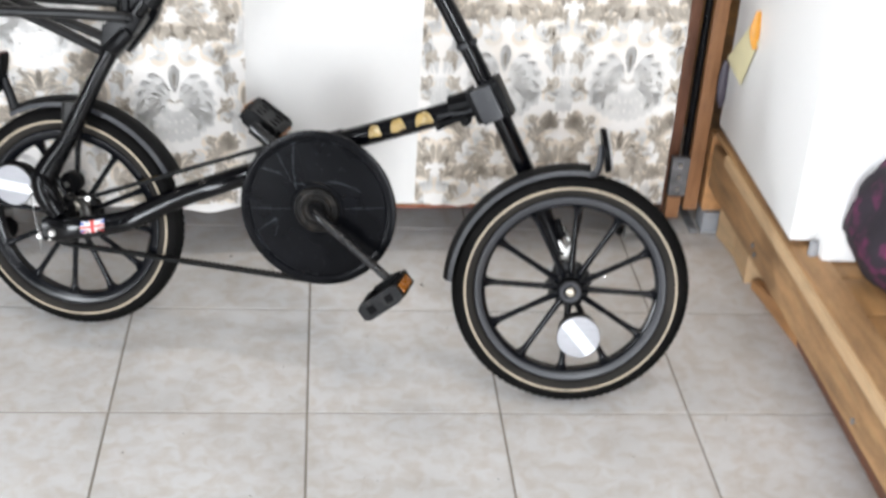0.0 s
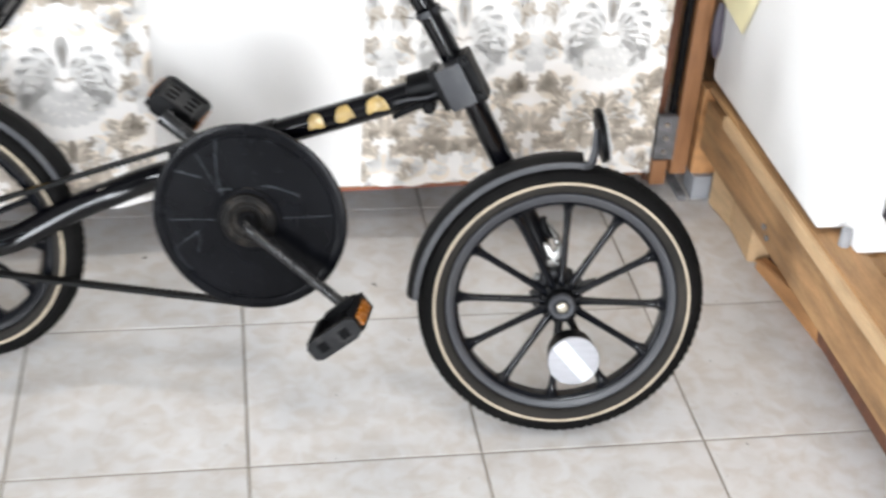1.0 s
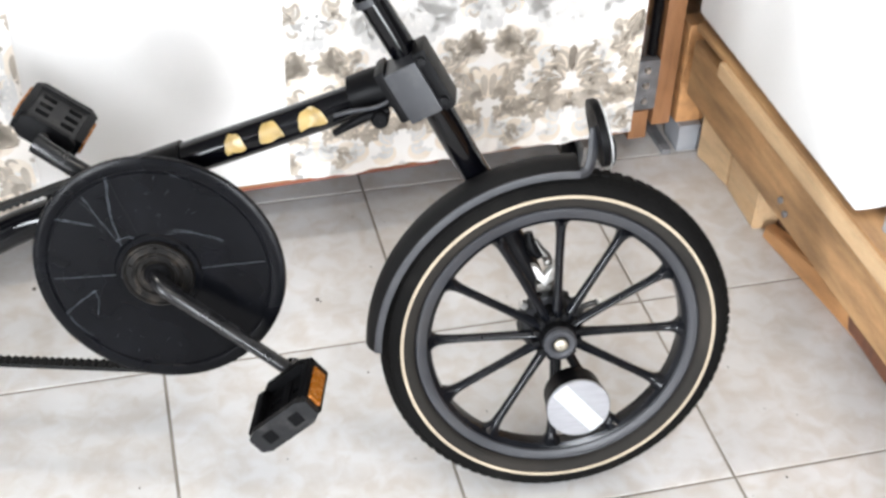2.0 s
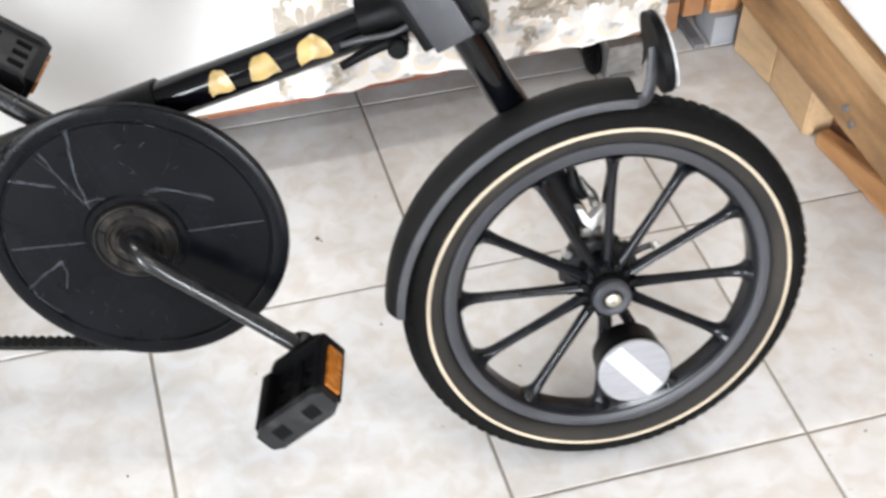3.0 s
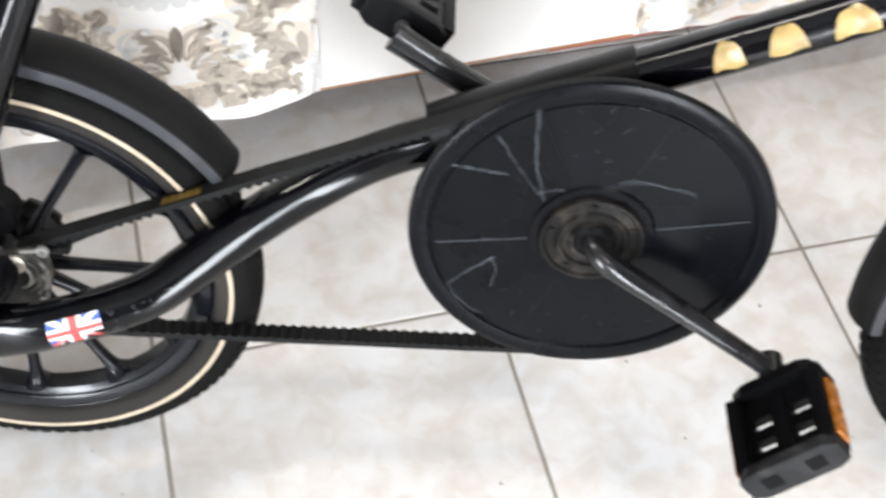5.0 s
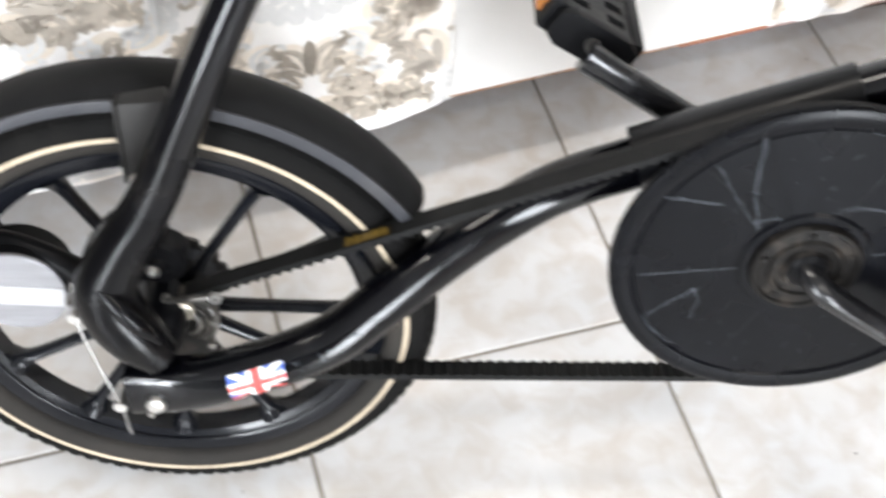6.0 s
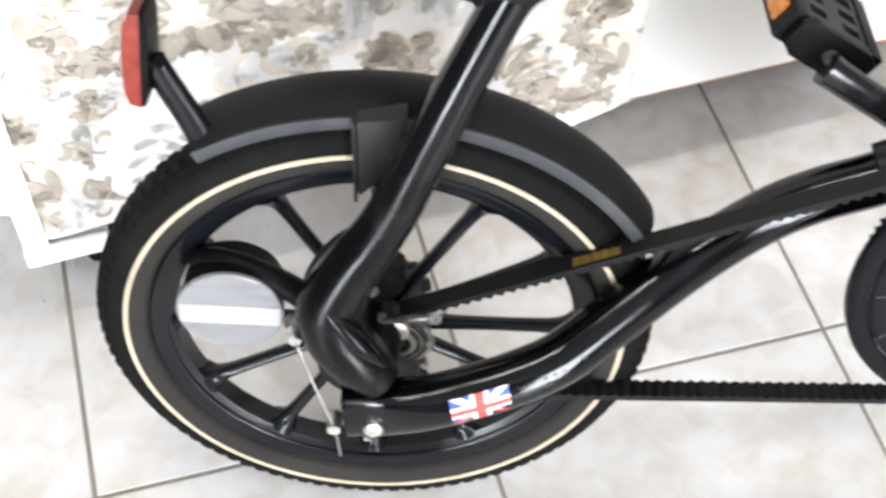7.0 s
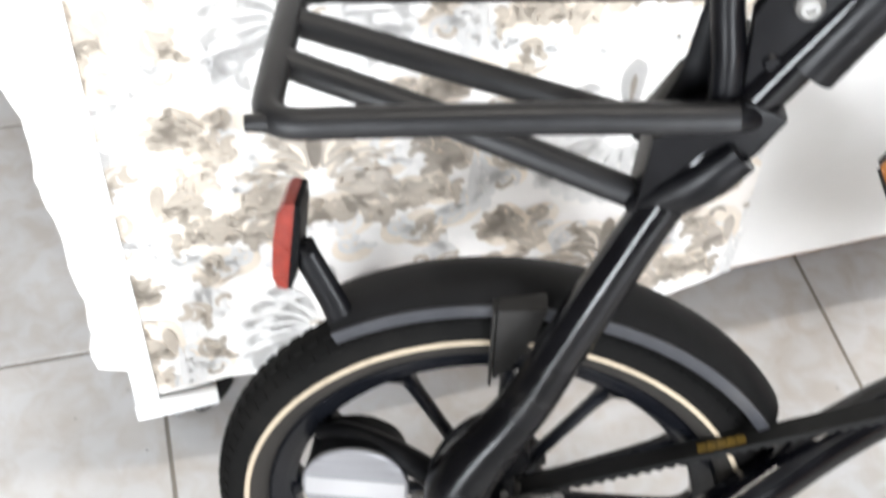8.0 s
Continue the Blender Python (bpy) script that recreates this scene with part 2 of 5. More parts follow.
DULLSTEEL = mat("dull_zinc_steel", (0.29, 0.285, 0.275), 0.42, metal=0.9, var=0.3, scale=60, bump=0.12, dirt=(0.16, 0.14, 0.12), dirt_amount=0.6, dirt_scale=70)
ZINC = mat("bright_zinc_plate", (0.36, 0.357, 0.35), 0.42, metal=0.6, var=0.25, scale=50, bump=0.12, dirt=(0.22, 0.20, 0.17), dirt_amount=0.5, dirt_scale=60)
IRON = mat("dull_iron", (0.20, 0.20, 0.21), 0.5, metal=0.5, var=0.35, scale=30, bump=0.2, dirt=(0.4, 0.4, 0.41), dirt_amount=0.6, dirt_scale=40)
GRIP = mat("dark_purple_grip", (0.050, 0.040, 0.055), 0.5, var=0.2, scale=40, bump=0.05)
NOTE = mat("yellow_paper_note", (0.86, 0.79, 0.50), 0.7, var=0.05, scale=20)
ORANGETAG = mat("orange_tag", (0.55, 0.24, 0.02), 0.4, var=0.15, scale=60)
SACK = mat("dark_printed_cloth", (0.020, 0.014, 0.022), 0.8, var=0.4, scale=24, fine=240, bump=0.4, dirt=(0.17, 0.02, 0.09), dirt_amount=0.9, dirt_scale=30)


# ---- mesh helpers ----
def finish(bm, smooth=True, angle=38):
    bmesh.ops.recalc_face_normals(bm, faces=bm.faces)
    me = bpy.data.meshes.new("mesh")
    bm.to_mesh(me)
    bm.free()
    if smooth:
        for p in me.polygons:
            p.use_smooth = True
        me.set_sharp_from_angle(angle=radians(angle))
    return me


def part(name, bm, material, parent=None, label="", m=None, smooth=True):
    """Links a bmesh as one mesh object, under a thing or a part if one is given."""
    me = finish(bm, smooth)
    me.materials.append(material)
    ob = new(name, me)
    ob.parent = parent
    if m is not None:
        ob.matrix_local = m
    if label:
        ob["label"] = label
    return ob


def take(bm, other):
    me = bpy.data.meshes.new("piece")
    other.to_mesh(me)
    other.free()
    bm.from_mesh(me)
    bpy.data.meshes.remove(me)


def add_box(bm, lo, hi, bevel=0.0, m=None):
    b = bmesh.new()
    bmesh.ops.create_cube(b, size=1.0)
    lo, hi = Vector(lo), Vector(hi)
    for v in b.verts:
        v.co = Vector((lo[i] + (v.co[i] + 0.5) * (hi[i] - lo[i]) for i in range(3)))
    if bevel:
        bmesh.ops.bevel(b, geom=b.edges[:], offset=bevel, segments=2, affect="EDGES", profile=0.7)
    if m is not None:
        b.transform(m)
    take(bm, b)
    return bm


def box(lo, hi, bevel=0.0, m=None):
    return add_box(bmesh.new(), lo, hi, bevel, m)


def add_prism(bm, outline, y0, y1, bevel=0.0):
    """A plate whose outline is given in x and z, between two values of y."""
    b = bmesh.new()
    vs = [b.verts.new((x, y0, z)) for x, z in outline]
    f = b.faces.new(vs)
    ex = bmesh.ops.extrude_face_region(b, geom=[f])
    for v in ex["geom"]:
        if isinstance(v, bmesh.types.BMVert):
            v.co.y = y1
    if bevel:
        bmesh.ops.bevel(b, geom=b.edges[:], offset=bevel, segments=2, affect="EDGES", profile=0.7)
    take(bm, b)
    return bm


def curve(points, steps=6):
    """Catmull-Rom through points of any length of tuple."""
    p = [np.array(q, float) for q in points]
    p = [2 * p[0] - p[1]] + p + [2 * p[-1] - p[-2]]
    out = []
    for i in range(1, len(p) - 2):
        a, b, c, d = p[i - 1:i + 3]
        for k in range(steps):
            s = k / steps
            out.append(0.5 * (2 * b + (c - a) * s + (2 * a - 5 * b + 4 * c - d) * s * s + (3 * b - a - 3 * c + d) * s ** 3))
    out.append(p[-2])
    return out


def add_tube(bm, points, radius, seg=14, steps=6, flat=1.0, closed=False):
    """A bent tube; radius is one number or one for each point; flat squashes it across its second axis."""
    rads = [radius] * len(points) if isinstance(radius, (int, float)) else list(radius)
    rows = [(*p, r) for p, r in zip(points, rads)]
    rows = curve(rows, steps) if steps > 1 and len(rows) > 2 else [np.array(r, float) for r in rows]
    cs = [Vector(r[:3]) for r in rows]
    n = len(cs)
    ref = None
    rings = []
    for i in range(n):
        if closed:
            d = cs[(i + 1) % n] - cs[i - 1]
        else:
            d = cs[min(i + 1, n - 1)] - cs[max(i - 1, 0)]
        d.normalize()
        if ref is None:
            ref = d.orthogonal() if abs(d.y) > 0.9 else Vector((0, 1, 0))
        ref = (ref - d * ref.dot(d)).normalized()
        side = d.cross(ref)
        r = rows[i][3]
        rings.append([bm.verts.new(cs[i] + ref * (math.cos(a) * r * flat) + side * (math.sin(a) * r)) for a in (2 * math.pi * k / seg for k in range(seg))])
    for i in range(n if closed else n - 1):
        a, b = rings[i], rings[(i + 1) % n]
        for k in range(seg):
            bm.faces.new((a[k], a[(k + 1) % seg], b[(k + 1) % seg], b[k]))
    if not closed:
        bm.faces.new(rings[0][::-1])
        bm.faces.new(rings[-1])
    return bm


def tube(points, radius, **kw):
    return add_tube(bmesh.new(), points, radius, **kw)


def add_rod(bm, p0, p1, r0, r1=None, seg=16):
    return add_tube(bm, [p0, p1], [r0, r0 if r1 is None else r1], seg=seg, steps=1)


def rod(p0, p1, r0, r1=None, seg=16):
    return add_rod(bmesh.new(), p0, p1, r0, r1, seg)


def add_lathe(bm, profile, seg=64, centre=(0, 0, 0), closed=True, span=None):
    """Turns a profile of (radius, y) about the y axis. span: (from, to) degrees for a part of a turn."""
    cx, cy, cz = centre
    a0, a1 = (0, 360) if span is None else span
    full = span is None
    n = seg if full else seg + 1
    rings = []
    for k in range(n):
        a = radians(a0 + (a1 - a0) * k / seg)
        rings.append([bm.verts.new((cx + r * math.cos(a), cy + y, cz + r * math.sin(a))) for r, y in profile])
    m = len(profile)
    for k in range(seg):
        a, b = rings[k], rings[(k + 1) % n]
        for i in range(m if closed else m - 1):
            j = (i + 1) % m
            quad = (a[i], a[j], b[j], b[i])
            bm.faces.new(quad)
    if not full and closed:
        bm.faces.new(rings[0])
        bm.faces.new(rings[-1][::-1])
    return bm


def lathe(profile, **kw):
    return add_lathe(bmesh.new(), profile, **kw)


def disc_profile(r, y0, y1, hole=0.0005, edge=0.0015):
    return [(hole, y0), (r - edge, y0), (r, y0 + math.copysign(edge, y1 - y0)), (r, y1 - math.copysign(edge, y1 - y0)), (r - edge, y1), (hole, y1)]


def empty(name, m=None):
    ob = new(name)
    ob.empty_display_size = 0.05
    if m is not None:
        ob.matrix_world = m
    return ob


# ---- the room ----
def room():
    x0, x1, y0, y1, h, t = -2.6, 2.6, -2.75, 1.7, 2.5, 0.15
    w = box((x0 - t, y1, -0.3), (x1 + t, y1 + t, h))
    tagged(part("wall_north", w, PLASTER, smooth=False), "plain grey plaster wall", "wall", kind="structure")
    w = box((x0 - t, y0, -0.3), (x0, -2.50, h))
    add_box(w, (x0 - t, -1.9, -0.3), (x0, y1, h))
    add_box(w, (x0 - t, -2.50, -0.3), (x0, -1.9, 0.004))
    add_box(w, (x0 - t, -2.50, 2.1), (x0, -1.9, h))
    tagged(part("wall_west", w, PLASTER, smooth=False), "plain grey plaster wall with a glazed door", "wall", kind="structure")
    f = box((x0 - 0.09, -2.50, 2.05), (x0 - 0.04, -1.9, 2.1), 0.004)
    for y in (-2.50, -1.95):
        add_box(f, (x0 - 0.088, y, 0.004), (x0 - 0.042, y + 0.05, 2.05), 0.004)
    tagged(part("door_1", f, WHITETRIM), "white frame of a glazed side door", "door", kind="structure")
    w = box((x1, y0, -0.3), (x1 + t, y1, h))
    tagged(part("wall_east", w, PLASTER, smooth=False), "plain grey plaster wall", "wall", kind="structure")
    # the south wall has the balcony window
    a, b, c, d = -0.20, 0.50, 0.004, 2.1
    w = box((x0 - t, y0 - t, -0.3), (a, y0, h))
    add_box(w, (b, y0 - t, -0.3), (x1 + t, y0, h))
    add_box(w, (a, y0 - t, -0.3), (b, y0, c))
    add_box(w, (a, y0 - t, d), (b, y0, h))
    tagged(part("wall_south", w, PLASTER, smooth=False), "plain grey plaster wall with a tall balcony window", "wall", kind="structure")
    win = box((a, y0 - 0.09, c), (b, y0 - 0.04, c + 0.05), 0.004)
    add_box(win, (a, y0 - 0.09, d - 0.05), (b, y0 - 0.04, d), 0.004)
    for x in (a, b - 0.05):
        add_box(win, (x, y0 - 0.088, c + 0.05), (x + 0.05, y0 - 0.042, d - 0.05), 0.004)
    tagged(part("window_1", win, WHITETRIM), "white frame of a tall balcony window", "window", kind="structure")
    tagged(part("ceiling", box((x0 - t, y0 - t, h), (x1 + t, y1 + t, h + 0.1)), CEILING, smooth=False), "plain pale grey ceiling", "ceiling", kind="structure")
    # the short light is unseen, a housing added for its fill lamp
    for m, w, label in ((pose(-0.45, 0.45, 2.5), 0.47, "white ceiling tube light"), (pose(0.70, -0.90, 2.5), 0.32, "short white ceiling tube light, unseen and added for fill")):
        lamp = tagged(empty("ceiling_light", m), label, "lamp", group="ceiling lights")
        part("housing", box((-w, -0.08, -0.06), (w, 0.08, 0.0), 0.006), WHITETRIM, lamp)


def floor_tiles():
    fl = tagged(part("floor", box((-2.6, -2.75, -0.12), (2.6, 1.7, -0.0014)), GROUT, smooth=False), "pale grey mottled ceramic tile floor with darker grout", "floor", kind="structure")
    s, g, ch = 1 / 3, 0.0021, 0.0005
    o, i = s / 2 - g, s / 2 - g - ch
    bm = bmesh.new()
    rings = [[bm.verts.new((x * q, y * q, z)) for x, y in ((-1, -1), (1, -1), (1, 1), (-1, 1))] for q, z in ((o, -0.004), (o, -0.0004), (i, 0.0))]
    for a, b in zip(rings, rings[1:]):
        for k in range(4):
            bm.faces.new((a[k], a[(k + 1) % 4], b[(k + 1) % 4], b[k]))
    bm.faces.new(rings[-1])
    me = finish(bm, smooth=False)
    me.materials.append(TILE)
    for ix in range(-8, 3):
        for iy in range(-8, 5):
            ob = new("tile", me)
            ob.parent = fl
            rnd = random.Random(ix * 91 + iy * 17)
            ob.matrix_local = pose((ix + 0.5) * s, (iy + 0.5) * s, rnd.uniform(-0.0002, 0.0), rnd.uniform(-0.03, 0.03), rnd.uniform(-0.03, 0.03), 0)
    return fl


room()


# ---- the raised wooden floor beyond the hall ----
def raised_floor():
    edge = Matrix.Translation((0.833, 0.54, 0)) @ Matrix.Rotation(radians(1.0), 4, "Z") @ Matrix.Translation((-0.833, -0.54, 0))
    deck = tagged(part("raised_floor", box((0.95, -2.74, 0.0), (2.59, 1.69, 0.228)), WOODBROWN, smooth=False), "raised wooden floor edged with worn brown boards", "raised floor", kind="structure")
    part("face_board", box((0.842, -2.74, 0.128), (0.868, 0.645, 0.223), 0.003), WOODBROWN, deck, "weathered brown edge board", m=edge)
    part("edge_strip", box((0.833, -2.74, 0.222), (0.868, 0.545, 0.2455), 0.004), WOODLIGHT, deck, "pale raw wooden edge strip", m=edge)
    part("top_lip", box((0.842, -2.74, 0.2405), (0.90, 0.645, 0.251), 0.003), WOODBROWN, deck, "dark brown top lip", m=edge)
    part("joist", box((0.925, -2.74, 0.005), (0.95, 0.645, 0.228)), DARKWOOD, deck)
    bm = box((0.90, -0.06, 0.228), (2.59, 0.055, 0.246), 0.002)
    me = finish(bm)
    me.materials.append(DECKWOOD)
    for k in range(-22, 14):
        ob = new("plank", me)
        ob.parent = deck
        ob.matrix_local = pose(0, 0.12 * k, 0)
    # nail heads left in the face board
    for y, z in ((0.317, 0.164), (0.30, 0.153), (-0.25, 0.17)):
        part("nail", rod((0.843, y, z), (0.8385, y, z), 0.004, 0.0055, seg=10), IRON, deck)
    return deck


raised_floor()


def support_blocks():
    def block(outline, z0, z1, material, label):
        """A block from its plan outline."""
        bm = bmesh.new()
        vs = [bm.verts.new((x, y, z0)) for x, y in outline]
        f = bm.faces.new(vs)
        ex = bmesh.ops.extrude_face_region(bm, geom=[f])
        for v in ex["geom"]:
            if isinstance(v, bmesh.types.BMVert):
                v.co.z = z1
        bmesh.ops.bevel(bm, geom=bm.edges[:], offset=0.0025, segments=2, affect="EDGES")
        return tagged(part("wood_block", bm, material), label, "wood block", group="blocks under the raised floor")
    block([(0.879, 0.652), (0.893, 0.562), (0.94, 0.562), (0.94, 0.652)], 0.0, 0.15, WOODLIGHT, "pale raw wood block under the raised floor's edge")
    block([(0.892, 0.560), (0.888, 0.452), (0.94, 0.445), (0.94, 0.560)], 0.0, 0.15, WOODLIGHT, "raw wood block under the raised floor's edge")
    # a long offcut that tapers to a thin end
    bm = bmesh.new()
    rows = []
    for x, y, w, h in ((0.896, 0.434, 0.020, 0.020), (0.918, 0.27, 0.028, 0.046), (0.947, 0.02, 0.030, 0.060), (0.99, -0.45, 0.030, 0.066)):
        rows.append([bm.verts.new(q) for q in ((x, y, 0.0), (x + w, y + 0.004, 0.0), (x + w, y + 0.004, h), (x + 0.002, y, h))])
    for r0, r1 in zip(rows, rows[1:]):
        for k in range(4):
            bm.faces.new((r0[k], r0[(k + 1) % 4], r1[(k + 1) % 4], r1[k]))
    bm.faces.new(rows[0])
    bm.faces.new(rows[-1][::-1])
    bmesh.ops.bevel(bm, geom=bm.edges[:], offset=0.002, segments=2, affect="EDGES")
    tagged(part("pine_offcut", bm, WOODORANGE), "long orange pine offcut lying on the tiles", "wood offcut")


support_blocks()


def door_post():
    post = tagged(empty("door_post", pose(0.80, 0.68, 0)), "orange-brown wooden door post with an iron hinge", "door post")
    part("post", box((0.005, 0.0, 0.05), (0.036, 0.06, 2.1), 0.004), POSTWOOD, post)
    part("inner_post", box((0.046, -0.001, 0.050), (0.094, 0.036, 0.2275), 0.004), WOODORANGE, post, "paler orange inner post")
    part("dark_post", box((-0.036, 0.03, 0.02), (-0.012, 0.08, 2.1), 0.003), DARKWOOD, post, "dark brown wooden strip")
    part("pipe", rod((-0.004, 0.015, 0.17), (-0.004, 0.015, 2.1), 0.008), SATIN, post, "black painted pipe")
    part("foot", box((0.050, -0.013, 0.0), (0.090, 0.045, 0.050), 0.005), GREYFOOT, post, "grey plastic foot")
    h = part("hinge", box((-0.034, -0.005, 0.085), (0.004, 0.012, 0.175), 0.003), IRON, post, "dull iron hinge")
    for z in (0.102, 0.13, 0.158):
        part("screw", rod((-0.016, -0.005, z), (-0.016, -0.009, z), 0.006, 0.004, seg=10), STEEL, h)
    part("hinge_block", box((-0.034, -0.004, 0.03), (-0.004, 0.02, 0.082), 0.003), POSTWOOD, post)
    tagged(part("floor_bolt", box((-0.008, -0.06, 0.0), (0.008, 0.06, 0.010), 0.003, pose(0.832, 0.724, 0, 0, 0, 0)), IRON), "dark iron bar lying on the tiles beside the post", "iron bar")
    return post


door_post()


def refrigerator():
    f = tagged(empty("refrigerator", pose(0.847, 0.160, 0.246)), "white enamelled refrigerator standing on the raised floor", "refrigerator")
    part("body", box((0.0, 0.0, 0.016), (0.58, 0.50, 1.45), 0.006), ENAMEL, f)
    part("door", box((0.042, -0.055, 0.004), (0.575, -0.004, 1.44), 0.010), ENAMEL, f)
    part("hinge", rod((0.034, -0.03, 0.004), (0.034, -0.03, 0.032), 0.009, 0.008), GREYFOOT, f, "grey hinge")
    for x, y in ((0.07, 0.05), (0.5, 0.05), (0.07, 0.42), (0.5, 0.42)):
        part("foot", rod((x, y, 0.0), (x, y, 0.018), 0.016), PLASTIC, f)
    pad = bmesh.new()
    add_tube(pad, [(-0.007, 0.490, 0.060), (-0.008, 0.491, 0.085), (-0.008, 0.495, 0.125), (-0.007, 0.498, 0.160)], [0.004, 0.010, 0.011, 0.005], seg=12, flat=0.5)
    part("side_handle", pad, GRIP, f, "dark purple grip at the back edge")
    # what hangs on its side
    bm = bmesh.new()
    for x in (0.8445, 0.8455):
        bm.faces.new([bm.verts.new((x + d, y, z)) for d, y, z in ((-0.003, 0.553, 0.395), (-0.006, 0.655, 0.412), (-0.001, 0.560, 0.516), (-0.001, 0.497, 0.507))])
    tagged(part("paper_note", bm, NOTE), "pale yellow paper note hanging on the refrigerator", "note")
    tag = bmesh.new()
    add_tube(tag, [(0.842, 0.507, 0.488), (0.840, 0.512, 0.520), (0.842, 0.520, 0.560)], [0.005, 0.013, 0.005], seg=10, flat=0.35)
    tagged(part("tag", tag, ORANGETAG), "small orange plastic tag above the note", "tag")


refrigerator()


def cloth_sack():
    bm = bmesh.new()
    bmesh.ops.create_icosphere(bm, subdivisions=4, radius=1.0)
    for v in bm.verts:
        p = v.co.copy()
        k = 1 + 0.10 * noise.noise(p * 2.1) + 0.05 * noise.noise(p * 5.3)
        v.co = Vector((p.x * 0.122 * k, p.y * 0.12 * k, max(-0.116, p.z * 0.13 * k)))
    tagged(part("cloth_sack", bm, SACK, m=pose(1.025, 0.04, 0.362)), "dark cloth sack with a magenta print", "sack")


cloth_sack()


# ---- the papered cabinet on castors ----
def stroke(x, z, heading, length, turn, width, mirror):
    """The outline of a curled leaf lobe with a thin root and a round end, as pairs of edge points."""
    n, out = 10, []
    a, px, pz = radians(heading), x, z
    for k in range(n + 1):
        s = k / n
        w = width * 0.5 * (0.22 + 0.78 * math.sin(0.5 * math.pi * min(1.0, s / 0.62)) if s < 0.66 else math.sqrt(max(0.012, 1 - ((s - 0.66) / 0.34) ** 2)))
        nx, nz = -math.sin(a), math.cos(a)
        out.append(((px + nx * w) * mirror, pz + nz * w, (px - nx * w) * mirror, pz - nz * w))
        px += math.cos(a) * length / n
        pz += math.sin(a) * length / n
        a += radians(turn) / n * (0.3 + 1.4 * s)
    return out


def damask_strokes():
    """Half of one printed ornament, in three inks: rows of x, z, heading, length, turn and width."""
    pale, grey, warm = [], [], []

    # the medallion: a bud over a fan of curling lobes and rows of petals below
    pale.append((0.0, 0.020, 90, 0.056, 0, 0.022))
    grey.append((0.0, 0.030, 90, 0.030, 0, 0.0050))
    for k in range(6):
        a = 72 - 20 * k
        pale.append((0.010 + 0.002 * k, 0.004 - 0.003 * k, a, 0.066, -58 + 6 * k, 0.0195))
        pale.append((0.022 * math.cos(radians(a)) + 0.003, 0.020 * math.sin(radians(a)), a - 8, 0.026, -40, 0.0080))
        pale.append((0.056 * math.cos(radians(a - 10)), 0.056 * math.sin(radians(a - 10)), a - 40, 0.026, -120, 0.0100))
    for n, rad, ln in ((3, 0.014, 0.022), (4, 0.034, 0.024), (6, 0.054, 0.026)):
        for k in range(n):
            a = -90 + 76 * (k + 0.4) / n
            pale.append((rad * math.cos(radians(a)), -0.006 + rad * math.sin(radians(a)), a + 6, ln, 20, 0.0170))
    grey.append((0.0, -0.004, 50, 0.018, -110, 0.0046))

    def spray(x, z, head, turn, n, ln, ink):
        """An acanthus leaf: parallel curling fingers on one side of a curling stem."""
        sg = 1 if turn > 0 else -1
        for j in range(n):
            s = j / (n - 1)
            px, pz = x + math.cos(radians(head + turn * 0.2 * s)) * ln * s, z + math.sin(radians(head + turn * 0.2 * s)) * ln * s
            ink.append((px, pz, head + (30 - 20 * s) * sg, ln * (0.95 - 0.35 * s), turn * (1.05 - 0.25 * s), 0.0086 - 0.002 * s))
        ink.append((x, z, head - 20 * sg, ln * 1.5, turn * 1.1, 0.0066))
        warm.append((x, z, head, ln * 1.3, turn * 0.7, 0.034))

    # the tulip half a repeat away: tall leaves round a stem, curls under them
    for x, a, t, ln in ((0.118, 98, 30, 0.066), (0.110, 110, -50, 0.080), (0.102, 122, -100, 0.070)):
        pale.append((x, 0.014, a, ln, t, 0.0150))
    for k in range(4):
        pale.append((0.122, 0.004 - 0.016 * k, 190 + 8 * k, 0.034 - 0.003 * k, 150, 0.0100))
        pale.append((0.123, 0.000 - 0.016 * k, 215 + 8 * k, 0.020, 170, 0.0060))
    pale.append((0.125, 0.006, -90, 0.070, 0, 0.008))
    # the bouquet under the medallion
    for k in range(4):
        a = 80 - 34 * k
        spray(0.006 + 0.004 * k, -0.150 - 0.012 * k, a, -130 + 12 * k, 4, 0.034, grey)
    grey.append((0.0, -0.150, 90, 0.044, 0, 0.012))
    for k in range(3):
        grey.append((0.006 + 0.006 * k, -0.186, -80 + 24 * k, 0.032, 90, 0.0095))
    # the dome under the tulip
    for k in range(4):
        grey.append((0.121 - 0.004 * k, -0.172, 96 + 24 * k, 0.036 - 0.002 * k, 30 * k, 0.0110))
    warm.append((0.124, -0.176, 112, 0.056, 20, 0.040))
    # the curls that tie all together
    for x, z, a, t, ink in ((0.078, -0.090, 40, -220, grey), (0.056, -0.118, 0, 210, grey), (0.090, -0.158, 80, 220, grey), (0.066, 0.092, -10, 220, pale), (0.036, 0.118, 60, -210, grey), (0.086, 0.126, 100, 210, grey), (0.014, 0.108, 30, 210, pale), (0.098, -0.062, 250, 220, grey), (0.066, -0.200, 30, -210, grey), (0.100, 0.098, 20, 230, pale), (0.034, -0.104, -30, -220, pale), (0.030, 0.140, 150, 220, grey), (0.060, 0.160, 200, -220, grey), (0.116, 0.060, 200, 220, grey), (0.118, -0.100, 160, -220, grey), (0.104, 0.010, 280, -230, grey)):
        spray(x, z, a, t, 4, 0.028, ink)
    # small leaves scattered over what is left of the ground
    r, taken = random.Random(6), []
    while len(taken) < 13:
        x, z = r.uniform(0.004, 0.120), r.uniform(-0.17, 0.17)
        if (x / 0.092) ** 2 + (z / 0.098) ** 2 > 1 and all(math.hypot(x - u, z - w) > 0.030 for u, w in taken):
            taken.append((x, z))
